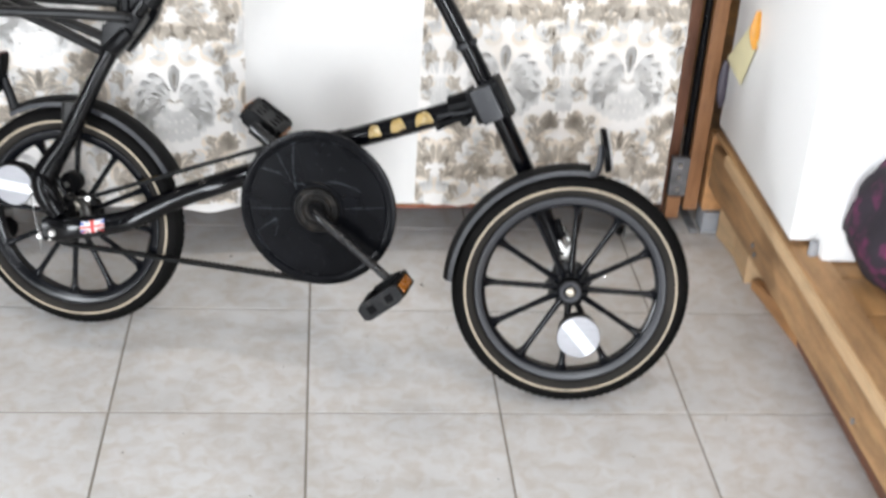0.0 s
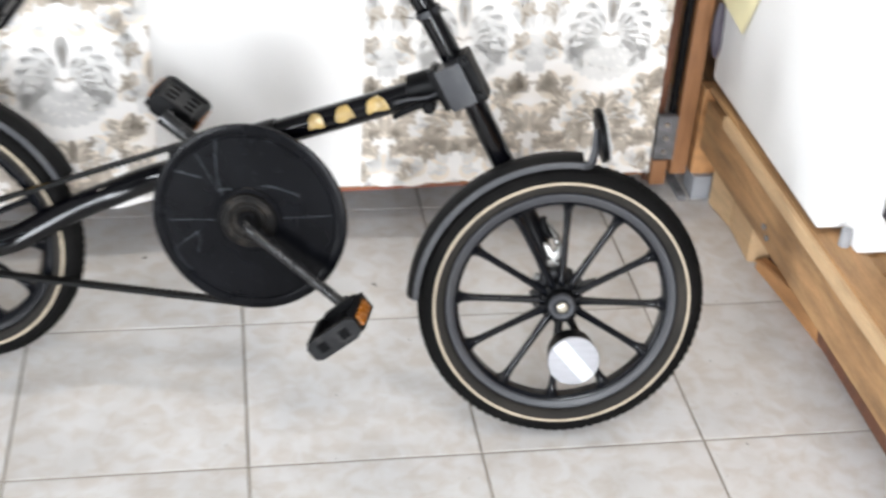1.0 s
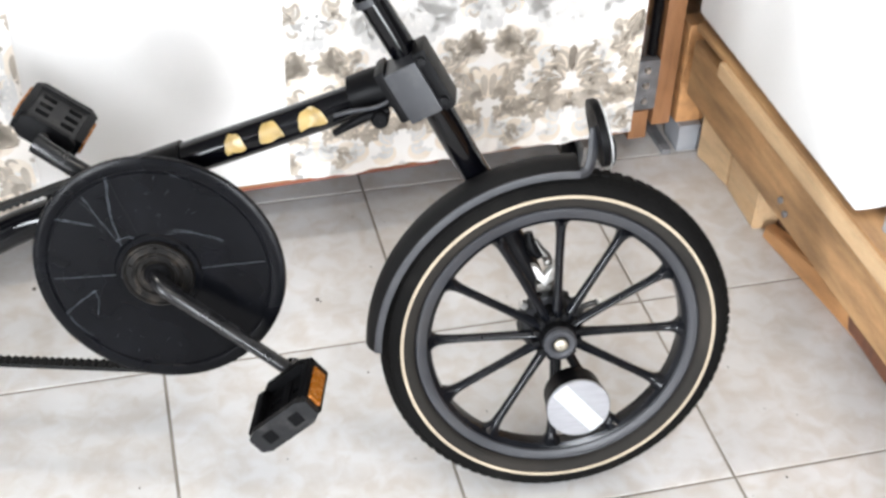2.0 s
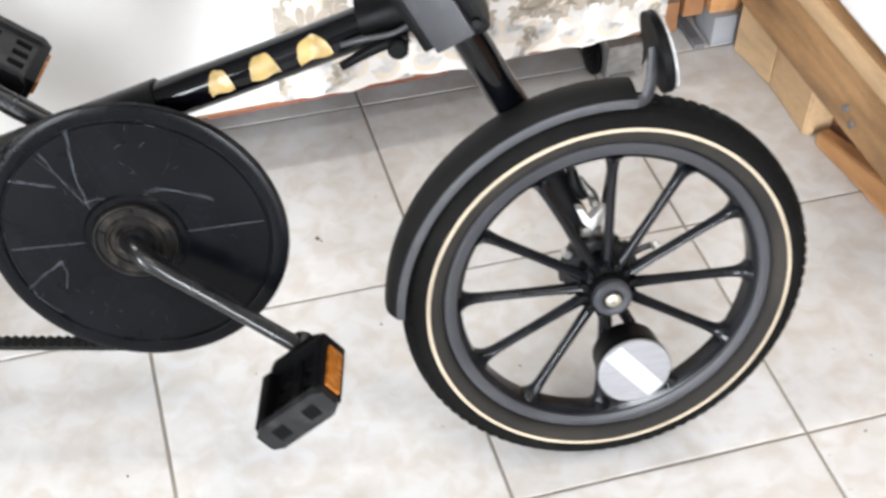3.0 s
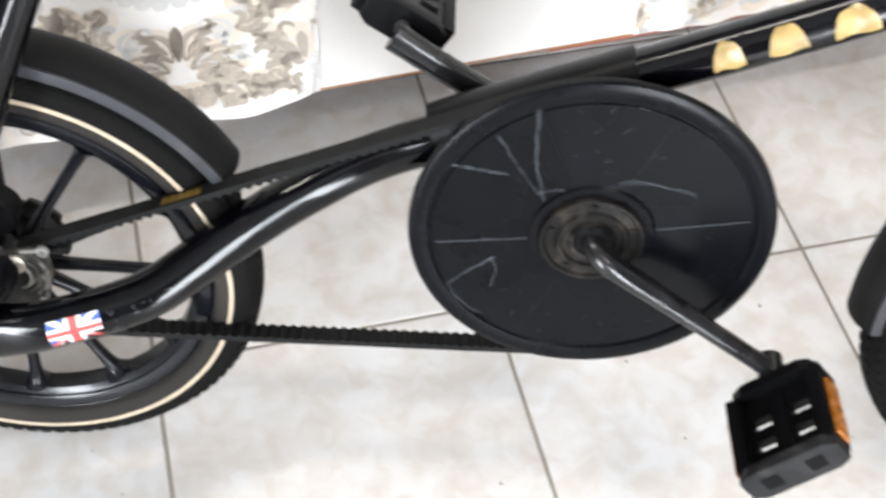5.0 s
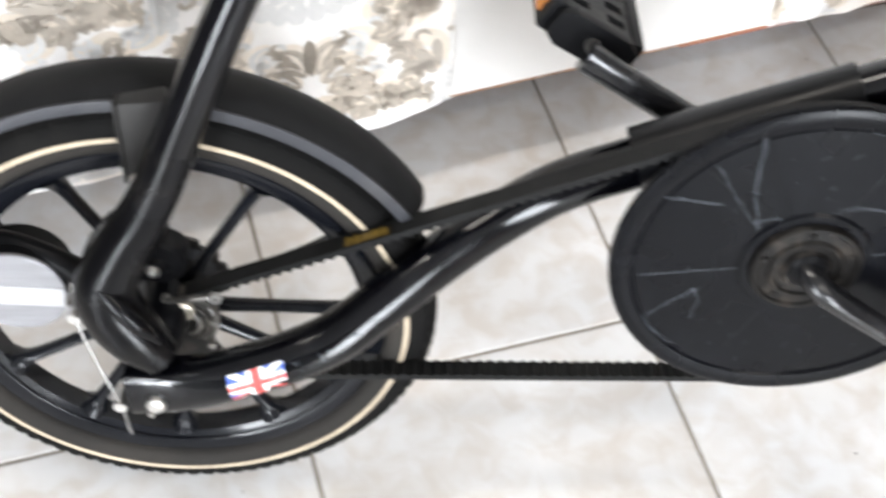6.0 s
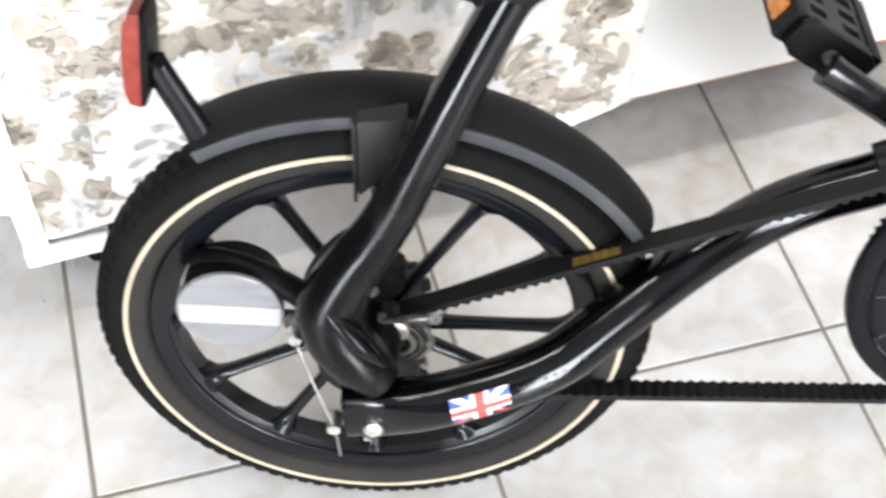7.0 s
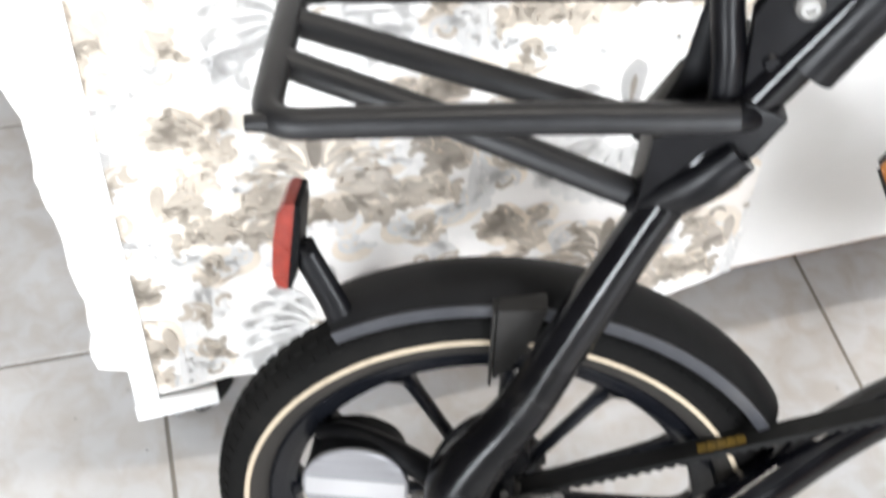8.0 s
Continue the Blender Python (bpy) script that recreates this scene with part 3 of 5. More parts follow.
            spray(x, z, r.uniform(0, 360), r.choice((-230, 230)), 3, r.uniform(0.018, 0.024), grey if r.random() < 0.6 else pale)
    for x, z, a in ((0.088, 0.050, 80), (0.092, -0.030, -80), (0.020, -0.112, -20), (0.110, 0.118, 60), (0.050, 0.150, 0), (0.112, -0.130, 120)):
        grey.append((x, z, a, 0.024, 260, 0.0058))
        pale.append((x + 0.006, z - 0.006, a + 150, 0.022, -240, 0.0052))
    return warm, pale, grey


def print_mesh(x0, x1, z0, z1, layer, ox, oz, drop):
    """One ink of the printed ornament on a sheet of wallpaper, every second row dropped: 0 beige, 1 pale grey, 2 grey."""
    verts, faces = [], []
    rows = damask_strokes()[layer]
    px, pz = 0.25, 0.34
    for ix in range(-4, 5):
        for iz in range(-2, 4):
            cx, cz = ix * px + ox, iz * pz + oz + (drop if ix % 2 else 0.0)
            for mirror in (1, -1):
                for q, (sx, sz, head, ln, turn, wd) in enumerate(rows):
                    pts = [(cx + a, cz + b, cx + c, cz + d) for a, b, c, d in stroke(sx, sz, head, ln, turn, wd, mirror)]
                    if min(min(p[0], p[2]) for p in pts) > x1 or max(max(p[0], p[2]) for p in pts) < x0 or min(min(p[1], p[3]) for p in pts) > z1 or max(max(p[1], p[3]) for p in pts) < z0:
                        continue
                    base = len(verts)
                    lift = -0.0003 * ((q * 7 + ix * 3 + iz) % 7) / 7
                    for a, b, c, d in pts:
                        verts += [(min(max(a, x0), x1), lift, min(max(b, z0), z1)), (min(max(c, x0), x1), lift, min(max(d, z0), z1))]
                    faces += [(base + 2 * k, base + 2 * k + 1, base + 2 * k + 3, base + 2 * k + 2) for k in range(len(pts) - 1)]
    bm = bmesh.new()
    me = bpy.data.meshes.new("print")
    me.from_pydata(verts, [], faces)
    bm.from_mesh(me)
    bpy.data.meshes.remove(me)
    return bm


def castor(x, y, parent, turn):
    """A twin-wheel furniture castor with a boxy zinc housing under a wooden block."""
    c = part("castor", rod((0, 0, 0.060), (0, 0, 0.0825), 0.009), STEEL, parent, "steel swivel castor with black wheels", m=pose(x, y, 0, 0, 0, turn))
    part("mounting_block", box((-0.035, -0.042, 0.0867), (0.040, 0.042, 0.0997), 0.002), WOODORANGE, c, "orange wooden mounting block")
    part("plate", box((-0.028, -0.030, 0.0820), (0.030, 0.030, 0.0865), 0.001), STEEL, c)
    hood = box((-0.012, -0.026, 0.042), (0.054, 0.026, 0.066), 0.005)
    for q in (-0.026, 0.0215):
        add_box(hood, (0.006, q, 0.012), (0.054, q + 0.0045, 0.046), 0.0015)
    add_box(hood, (0.048, -0.022, 0.018), (0.0525, 0.022, 0.046), 0.0015)
    part("hood", hood, ZINC, c, "worn zinc castor housing")
    part("pin", rod((0.014, -0.0365, 0.028), (0.014, 0.0365, 0.028), 0.004, seg=12), STEEL, c)
    for q in (-0.0375, 0.0275):
        part("wheel", lathe([(0.002, 0.0), (0.025, 0.0), (0.028, 0.002), (0.028, 0.008), (0.025, 0.010), (0.002, 0.010)], seg=28, centre=(0.014, q, 0.028)), PLASTIC, c)


def papered_cabinet():
    cab = tagged(empty("cabinet", pose(0, 0.558, 0, 0, 0, 2.3)), "white cabinet on castors papered with a grey damask pattern", "cabinet")
    part("body", box((-0.672, 0.02, 0.112), (0.722, 0.46, 0.82), 0.004), WHITEBOARD, cab)
    part("front_board", box((-0.678, 0.0, 0.1125), (0.726, 0.02, 0.82), 0.002), WHITEBOARD, cab, "bare white front board with faint smudges")

    def sheet(x0, x1, bottom, label, ox, oz, drop):
        n = 40
        pts = [(x0 + (x1 - x0) * k / n, bottom((x0 + (x1 - x0) * k / n))) for k in range(n + 1)]
        wav = random.Random(3)
        edge = [(x1 + wav.uniform(-0.0015, 0.0015), 0.13 + 0.69 * k / 14) for k in range(15)]
        edge2 = [(x0 + wav.uniform(-0.0015, 0.0015), 0.82 - 0.69 * k / 14) for k in range(15)]
        sh = part("wallpaper", add_prism(bmesh.new(), pts + edge + edge2, -0.0034, -0.0016), PAPER, cab, label, smooth=False)
        for layer, material, label in ((0, PRINTWARM, "beige printed damask ground"), (1, PRINTPALE, "pale grey printed petals"), (2, PRINT, "grey printed damask leaves")):
            tagged(part("leaf_print", print_mesh(x0 + 0.001, x1 - 0.001, 0.114, 0.815, layer, ox, oz, drop), material, sh, label, m=pose(0, -0.0038 - 0.0004 * layer, 0), smooth=False), kind="stuff")

    sheet(-0.672, -0.128, lambda x: 0.110 - 0.014 * math.exp(-((x + 0.21) / 0.07) ** 2) + 0.02 * max(0.0, (x + 0.16) / 0.03) ** 2 * 0.5 + 0.002 * math.sin(70 * x), "cream wallpaper with grey damask leaves, its lower edge loose", -0.263, 0.335, 0.17)
    sheet(0.208, 0.728, lambda x: 0.1125 + 0.003 * math.sin(38 * x) + 0.002 * math.sin(120 * x), "cream wallpaper with grey damask leaves, its lower edge frayed", 0.622, 0.385, 0.0)
    part("corner_trim", box((-0.684, -0.007, 0.100), (-0.664, -0.0042, 0.82), 0.001), WHITETRIM, cab, "white plastic corner trim")
    tr = box((-0.686, -0.009, 0.082), (-0.614, -0.003, 0.103), 0.0015)
    add_box(tr, (-0.686, -0.003, 0.082), (-0.614, 0.40, 0.099), 0.0015)
    part("bottom_trim", tr, WHITETRIM, cab, "white plastic bottom trim")
    part("bottom_rail", box((0.12, 0.008, 0.0975), (0.43, 0.05, 0.1095), 0.002), REDWOOD, cab, "reddish wooden rail under the front")
    part("bottom_edge", box((-0.60, 0.004, 0.1055), (0.72, 0.02, 0.1097), 0.0008), POSTWOOD, cab, "brown board edge")
    # dark brown board that closes the cabinet from below
    part("bottom_board", box((-0.61, 0.05, 0.100), (0.72, 0.45, 0.111)), DARKWOOD, cab, "dark brown bottom board")
    # torn paper standing off the corner
    rr = random.Random(8)
    pts, z = [(-0.683, 0.150)], 0.150
    while z < 0.66:
        z += rr.uniform(0.008, 0.022)
        pts.append((-0.700 - 0.016 * abs(noise.noise(Vector((z * 9, 3.1, 0)))) - 0.006 * abs(noise.noise(Vector((z * 60, 1.7, 0)))) - 0.012 * max(0.0, (z - 0.25) / 0.4), z))
    pts.append((-0.683, z))
    part("torn_paper", add_prism(bmesh.new(), pts, -0.003, -0.0018), PAPER, cab, "torn white paper edge", smooth=False)
    castor(0.700, 0.088, cab, 268)
    castor(-0.625, 0.085, cab, 215)
    castor(0.655, 0.40, cab, 60)
    castor(-0.64, 0.40, cab, 150)


papered_cabinet()


# ---- the bicycle ----
BIKE = pose(-0.4312, 0.2907, 0.0016, -9.11, 0, -15.81)
bike = tagged(empty("folding_bicycle", BIKE), "black folding bicycle with a belt drive and cream-striped tyres", "bicycle")


def P(a, b, c):
    """A point of the bicycle: forward, out to its right side, up."""
    return (a, -b, c)


def seated(build, a, b, c):
    """Builds a group of the bicycle's parts and moves it forward, out to its right side and up."""
    before = set(bike.children)
    build()
    for ob in bike.children:
        if ob not in before:
            ob.matrix_basis = Matrix.Translation(P(a, b, c)) @ ob.matrix_basis


def wheel(name, m, turn, front):
    rim = part(name, lathe([(0.168, -0.013), (0.165, -0.0145), (0.1612, -0.0128), (0.1590, -0.0100), (0.1568, -0.0124), (0.1535, -0.0126), (0.1505, -0.0112), (0.1465, -0.009), (0.1455, 0.0), (0.1465, 0.009), (0.152, 0.0125), (0.165, 0.0145), (0.168, 0.013)], seg=96), RIM, bike, "black cast wheel with twelve spokes", m=m)
    part("rim_flange", lathe([(0.1645, -0.0146), (0.1632, -0.0158), (0.1540, -0.0154), (0.1522, -0.0142), (0.1522, -0.0120), (0.1645, -0.0120)], seg=96), RIMFACE if front else RIM, rim, "satin grey-black rim flange" if front else "gloss black rim flange")
    prof = [(0.167, -0.0135)]
    for k in range(19):
        a = radians(-115 + 230 * k / 18)
        prof.append((0.184 + 0.0200 * math.cos(a) * (1.0 if math.cos(a) > 0 else 0.9), 0.0218 * math.sin(a)))
    prof.append((0.167, 0.0135))
    part("tyre", lathe(prof, seg=128), RUBBER, rim, "dusty black tyre")
    part("sidewall", lathe([(0.1655, -0.0130), (0.1665, -0.0172), (0.170, -0.0200), (0.174, -0.0214), (0.1785, -0.0223), (0.1785, -0.0205), (0.170, -0.0180)], seg=128), SIDEWALL, rim, "brownish dusty sidewall")
    part("reflex_stripe", lathe([(0.1790, -0.0218), (0.1792, -0.0226), (0.1824, -0.0227), (0.1828, -0.0219)], seg=128), STRIPE, rim, "cream reflex stripe")
    tread = bmesh.new()
    n = 96
    for k in range(n):
        for side, y, r, off in ((-1, -0.0155, 0.1975, 0.0), (1, 0.0155, 0.1975, 0.5), (-1, -0.006, 0.2030, 0.5), (1, 0.006, 0.2030, 0.0)):
            a = 2 * math.pi * (k + off) / n
            q = Matrix.Rotation(-a, 4, "Y") @ Matrix.Translation((r, y, 0)) @ Matrix.Rotation(radians(side * (38 if abs(y) > 0.01 else 6)), 4, "Z")
            vs = [tread.verts.new(q @ Vector((dx, dy, dz))) for dx in (-0.002, 0.0009) for dy, dz in ((-0.0035, -0.0040), (0.0035, -0.0040), (0.0035, 0.0040), (-0.0035, 0.0040))]
            for f in ((4, 5, 6, 7), (0, 1, 5, 4), (1, 2, 6, 5), (2, 3, 7, 6), (3, 0, 4, 7)):
                tread.faces.new([vs[i] for i in f])
    tagged(part("tread", tread, RUBBER, rim, smooth=False), kind="stuff")
    sp = bmesh.new()
    add_tube(sp, [(0.018, 0, 0), (0.030, 0, 0), (0.06, 0, 0), (0.10, 0, 0), (0.135, 0, 0), (0.1475, 0, 0)], [0.0078, 0.0062, 0.0052, 0.0050, 0.0062, 0.0130], seg=10, steps=4, flat=1.1)
    me = finish(sp)
    me.materials.append(RIM)
    for k in range(12):
        ob = new("spoke", me)
        ob.parent = rim
        ob.matrix_local = Matrix.Rotation(-radians(turn + 30 * k), 4, "Y")
    hub = part("hub", lathe([(0.004, -0.0265), (0.0135, -0.0265), (0.016, -0.0245), (0.0165, -0.0215), (0.0185, -0.0200), (0.0200, -0.018), (0.0205, -0.010), (0.024, -0.007), (0.027, 0.010), (0.022, 0.030), (0.004, 0.030)], seg=40), PLASTIC, rim, "black hub")
    if front:
        part("axle_bolt", lathe([(0.0005, -0.0295), (0.0026, -0.0295), (0.0030, -0.0315), (0.0058, -0.0315), (0.0078, -0.0300), (0.0078, -0.0245), (0.0005, -0.0245)], seg=24), BRASSY, hub, "tarnished axle bolt")
        slot = box((0.0215, -0.0120, -0.0030), (0.0300, 0.0, 0.0030), 0.001)
        me = finish(slot)
        me.materials.append(PLASTIC)
        for k in range(12):
            ob = new("hub_tooth", me)
            ob.parent = hub
            ob.matrix_local = Matrix.Rotation(-radians(turn + 15 + 30 * k), 4, "Y")
        part("hub_cap", lathe([(0.0100, -0.0275), (0.0125, -0.0290), (0.0165, -0.0290), (0.0192, -0.0265), (0.0196, -0.0205), (0.0100, -0.0205)], seg=36), LIP, hub, "grey hub cap")
    rotor = bmesh.new()
    n = 96
    ring = []
    for k in range(n):
        a = 2 * math.pi * k / n
        r = 0.0405 if k % 8 < 5 else 0.0365
        ring.append([rotor.verts.new((q * math.cos(a), y, q * math.sin(a))) for q, y in ((r, 0.030), (r, 0.0335), (0.0325, 0.0335), (0.0325, 0.030))])
    for k in range(n):
        p, q = ring[k], ring[(k + 1) % n]
        for i in range(4):
            rotor.faces.new((p[i], p[(i + 1) % 4], q[(i + 1) % 4], q[i]))
    r = part("brake_rotor", rotor, ROTOR, rim, "greasy metal brake rotor")
    part("carrier", lathe([(0.004, 0.029), (0.026, 0.029), (0.033, 0.031), (0.033, 0.033), (0.026, 0.036), (0.004, 0.036)], seg=40), LIP, r, "dark rotor carrier")
    return rim


def magnet(m, parent, name="magnet"):
    """A silver magnet plate in a black cup, facing -y."""
    cup = part(name, lathe([(0.001, 0.032), (0.028, 0.032), (0.0335, 0.027), (0.0352, 0.004), (0.0365, 0.000), (0.0365, -0.006), (0.001, -0.006)], seg=40), PLASTIC, parent, "black magnet cup", m=m)
    plate = part("plate", lathe([(0.0005, -0.005), (0.036, -0.005), (0.0372, -0.0065), (0.0372, -0.009), (0.0362, -0.010), (0.0005, -0.010)], seg=48), BRUSHED, cup, "round brushed aluminium plate")
    return plate


REAR = pose(0, 0, 0.203)
FRONT = BIKE.inverted() @ pose(0.4479, 0.0922, 0.1996, -13.40, 0, -6.62)
wheel("rear_wheel", REAR, -1.5, False)
wheel("front_wheel", FRONT, -0.5, True)


def pivot(x, y, z, turn=0):
    return Matrix.Translation((x, y, z)) @ Matrix.Rotation(radians(turn), 4, "Y")


def wheel_magnets():
    plate = magnet(FRONT @ pivot(0.0185, -0.042, -0.0715, 0), bike)
    part("polished_band", box((-0.010, -0.0106, -0.0345), (0.010, -0.0100, 0.0345), 0.0, Matrix.Rotation(radians(-42), 4, "Y")), BRUSHLIGHT, plate, smooth=False)
    for off in (-13, 13):
        b = radians(-75 + off)
        part("magnet_arm", tube([(0.022 * math.cos(b), -0.006, 0.022 * math.sin(b)), (0.05 * math.cos(b), -0.012, 0.05 * math.sin(b)), (0.075 * math.cos(b), -0.014, 0.075 * math.sin(b))], [0.005, 0.004, 0.005], seg=8, steps=3), PLASTIC, bike, m=FRONT)
    plate = magnet(pivot(-0.098, -0.038, 0.2615), bike)
    part("polished_band", box((-0.0345, -0.0106, -0.011), (0.0345, -0.0100, 0.007), 0.0, Matrix.Rotation(radians(3), 4, "Y")), BRUSHLIGHT, plate, smooth=False)
    part("magnet_arm", tube([P(-0.125, 0.018, 0.283), P(-0.105, 0.026, 0.292), P(-0.075, 0.034, 0.286), P(-0.045, 0.040, 0.268), P(-0.03, 0.042, 0.24)], [0.006, 0.008, 0.009, 0.010, 0.011], seg=10), PLASTIC, bike)


wheel_magnets()


LOW = curve([P(-0.018, 0.084, 0.2045), P(-0.002, 0.0845, 0.2065), P(0.015, 0.086, 0.2095), P(0.04, 0.0855, 0.2138), P(0.07, 0.0810, 0.2210), P(0.10, 0.0745, 0.2285), P(0.13, 0.0640, 0.2375), P(0.16, 0.0475, 0.2528), P(0.19, 0.0297, 0.2689), P(0.22, 0.0120, 0.2829), P(0.25, -0.0038, 0.2948), P(0.28, -0.0150, 0.3080), P(0.31, -0.0195, 0.3209), P(0.34, -0.0200, 0.3333), P(0.37, -0.0215, 0.3468), P(0.40, -0.0210, 0.3620), P(0.43, -0.0160, 0.3780)], 5)


def frame_tubes():
    bm = tube([tuple(q) for q in LOW], 0.0193, seg=24, steps=1)
    # its end is pressed flat where it holds the axle
    for v in bm.verts:
        s = min(1.0, max(0.0, (0.055 - v.co.x) / 0.05))
        y, z = (float(np.interp(v.co.x, [p[0] for p in LOW], [p[i] for p in LOW])) for i in (1, 2))
        u, w = (v.co.y - y) / 0.0193, (v.co.z - z) / 0.0193
        v.co.y = y + math.copysign(abs(u) ** (1 - 0.6 * s), u) * 0.0193 * (1 - 0.24 * s)
        v.co.z = z + math.copysign(abs(w) ** (1 - 0.35 * s), w) * 0.0193 * (1 + 0.08 * s)
    lower = part("lower_tube", bm, FRAME, bike, "gloss black lower frame tube with scuffs")
    # thin strip in a paler paint imitates the highlight on the crest
    part("tube_edge", tube([P(-0.017, 0.0940, 0.2235), P(0.010, 0.0960, 0.2265), P(0.034, 0.0950, 0.2310)], [0.0010, 0.0013, 0.0006], seg=8, steps=3), CRANKPAINT, lower, "paler strip imitating the highlight along the pressed tube end")
    beam = part("main_beam", tube([P(0.40, -0.008, 0.376), P(0.50, -0.008, 0.417), P(0.60, -0.008, 0.4585), P(0.715, -0.010, 0.507)], 0.0185, seg=20, steps=2), FRAME, bike, "gloss black main frame tube")
    part("sleeve", tube([P(0.340, -0.008, 0.351), P(0.40, -0.008, 0.376), P(0.486, -0.008, 0.4115)], 0.0215, seg=20, steps=2), SATIN, bike, "black tube sleeve")
    # the worn gold lettering is kept as plain patches
    d = Vector((0.2, 0, 0.08)).normalized()
    up = Vector((-d.z, 0, d.x))
    for s0, s1 in ((0.5345, 0.5525), (0.571, 0.593), (0.613, 0.638)):
        bm = bmesh.new()
        rows = []
        for i in range(13):
            u = i / 12
            a = s0 + (s1 - s0) * (0.5 + (u - 0.5) * 1.15)
            base = Vector((a, 0.008, 0.384 + (a - 0.42) * 0.413))
            dome = max(0.0, 1 - ((u - 0.5) / 0.50) ** 2) ** 0.6
            low, high = -14 + 4 * math.sin(7 * u + s0 * 70), 2 + 3 * math.sin(14 * u + s0 * 40) + 52 * dome
            row = []
            for k in range(7):
                q = radians(low + (high - low) * k / 6)
                row.append(bm.verts.new(base + Vector((0, -1, 0)) * (0.0189 * math.cos(q)) + up * (0.0189 * math.sin(q))))
            rows.append(row)
        for r0, r1 in zip(rows, rows[1:]):
            for k in range(6):
                bm.faces.new((r0[k], r0[k + 1], r1[k + 1], r1[k]))
        part("gold_decal", bm, GOLD, beam, "worn gold decal patch")
    part("seat_tube", tube([P(0.028, 0.054, 0.402), P(0.0588, 0.046, 0.474), P(0.0885, 0.036, 0.536), P(0.1235, 0.030, 0.591), P(0.190, 0.024, 0.690), P(0.275, 0.020, 0.820)], [0.0158, 0.0145, 0.0143, 0.0142, 0.0142, 0.0142], seg=18), FRAME, bike, "gloss black seat tube")
    # the swing arm's elbow over the rear hub
    el = part("elbow", tube([P(0.0300, 0.0536, 0.406), P(0.0165, 0.058, 0.374), P(0.0020, 0.061, 0.347), P(-0.0110, 0.063, 0.326), P(-0.0230, 0.066, 0.303), P(-0.0275, 0.069, 0.286), P(-0.0215, 0.073, 0.266), P(-0.008, 0.077, 0.248), P(0.007, 0.080, 0.231)], [0.0157, 0.0164, 0.0176, 0.0196, 0.0216, 0.0224, 0.0222, 0.0208, 0.016], seg=24), ELBOWPAINT, bike, "worn black elbow down to the axle")
    part("crest", tube([P(-0.036, 0.078, 0.312), P(-0.021, 0.0865, 0.298), P(-0.004, 0.0925, 0.279), P(0.010, 0.0905, 0.258)], [0.002, 0.0055, 0.0062, 0.002], seg=14), ELBOWPAINT, el, "worn crest of the elbow")
    part("hub_boss", lathe([(0.001, -0.074), (0.010, -0.073), (0.018, -0.064), (0.020, -0.045), (0.020, -0.02), (0.001, -0.02)], seg=30, centre=(0.0, 0, 0.232)), SATIN, bike, "gloss black hub boss")
    part("axle_bolt", lathe([(0.0005, -0.106), (0.004, -0.106), (0.0068, -0.1035), (0.0075, -0.0985), (0.0005, -0.0985)], seg=20, centre=(0.002, 0, 0.204)), STEEL, bike, "round steel bolt head")
    part("set_screw", lathe([(0.0005, -0.1015), (0.002, -0.1015), (0.003, -0.0965), (0.0005, -0.0965)], seg=10, centre=(-0.003, 0, 0.191)), STEEL, bike)
    # paint scuffs where the tube bends
    rs = random.Random(4)
    for k in range(34):
        u = rs.random()
        a = 0.100 + 0.060 * u
        y, z = (float(np.interp(a, [p[0] for p in LOW], [p[i] for p in LOW])) for i in (1, 2))
        w = radians(rs.uniform(-35, 30))
        q = Vector((a, y - 0.0194 * math.cos(w), z + 0.0194 * math.sin(w)))
        d = Vector((rs.uniform(-0.004, 0.006), 0, rs.uniform(-0.001, 0.004)))
        part("scuff", add_tube(bmesh.new(), [tuple(q), tuple(q + d)], rs.uniform(0.0002, 0.0005), seg=5, steps=1), SCRATCH, lower)
    # the steering tube and the single fork leg beyond the wheel
    part("steering_tube", tube([P(0.500, -0.006, 0.870), P(0.641, -0.010, 0.664), P(0.715, -0.013, 0.549), P(0.750, -0.018, 0.487), P(0.788, -0.036, 0.413), P(0.812, -0.050, 0.368), P(0.832, -0.056, 0.334)], [0.0148, 0.0148, 0.0150, 0.0158, 0.0162, 0.0160, 0.0155], seg=18), FRAME, bike, "gloss black steering tube")
    part("fork_leg", tube([(-0.0720, 0.0365, 0.160), (-0.0645, 0.0410, 0.144), (-0.0560, 0.0465, 0.124), (-0.044, 0.050, 0.098), (-0.024, 0.050, 0.056), (-0.004, 0.050, 0.014)], [0.0155, 0.0155, 0.0152, 0.0150, 0.0148, 0.0155], seg=18), SATIN, bike, "black single fork leg", m=FRONT)
    part("fork_end", lathe([(0.001, 0.036), (0.022, 0.036), (0.024, 0.042), (0.024, 0.066), (0.020, 0.070), (0.001, 0.070)], seg=28), SATIN, bike, m=FRONT)


frame_tubes()


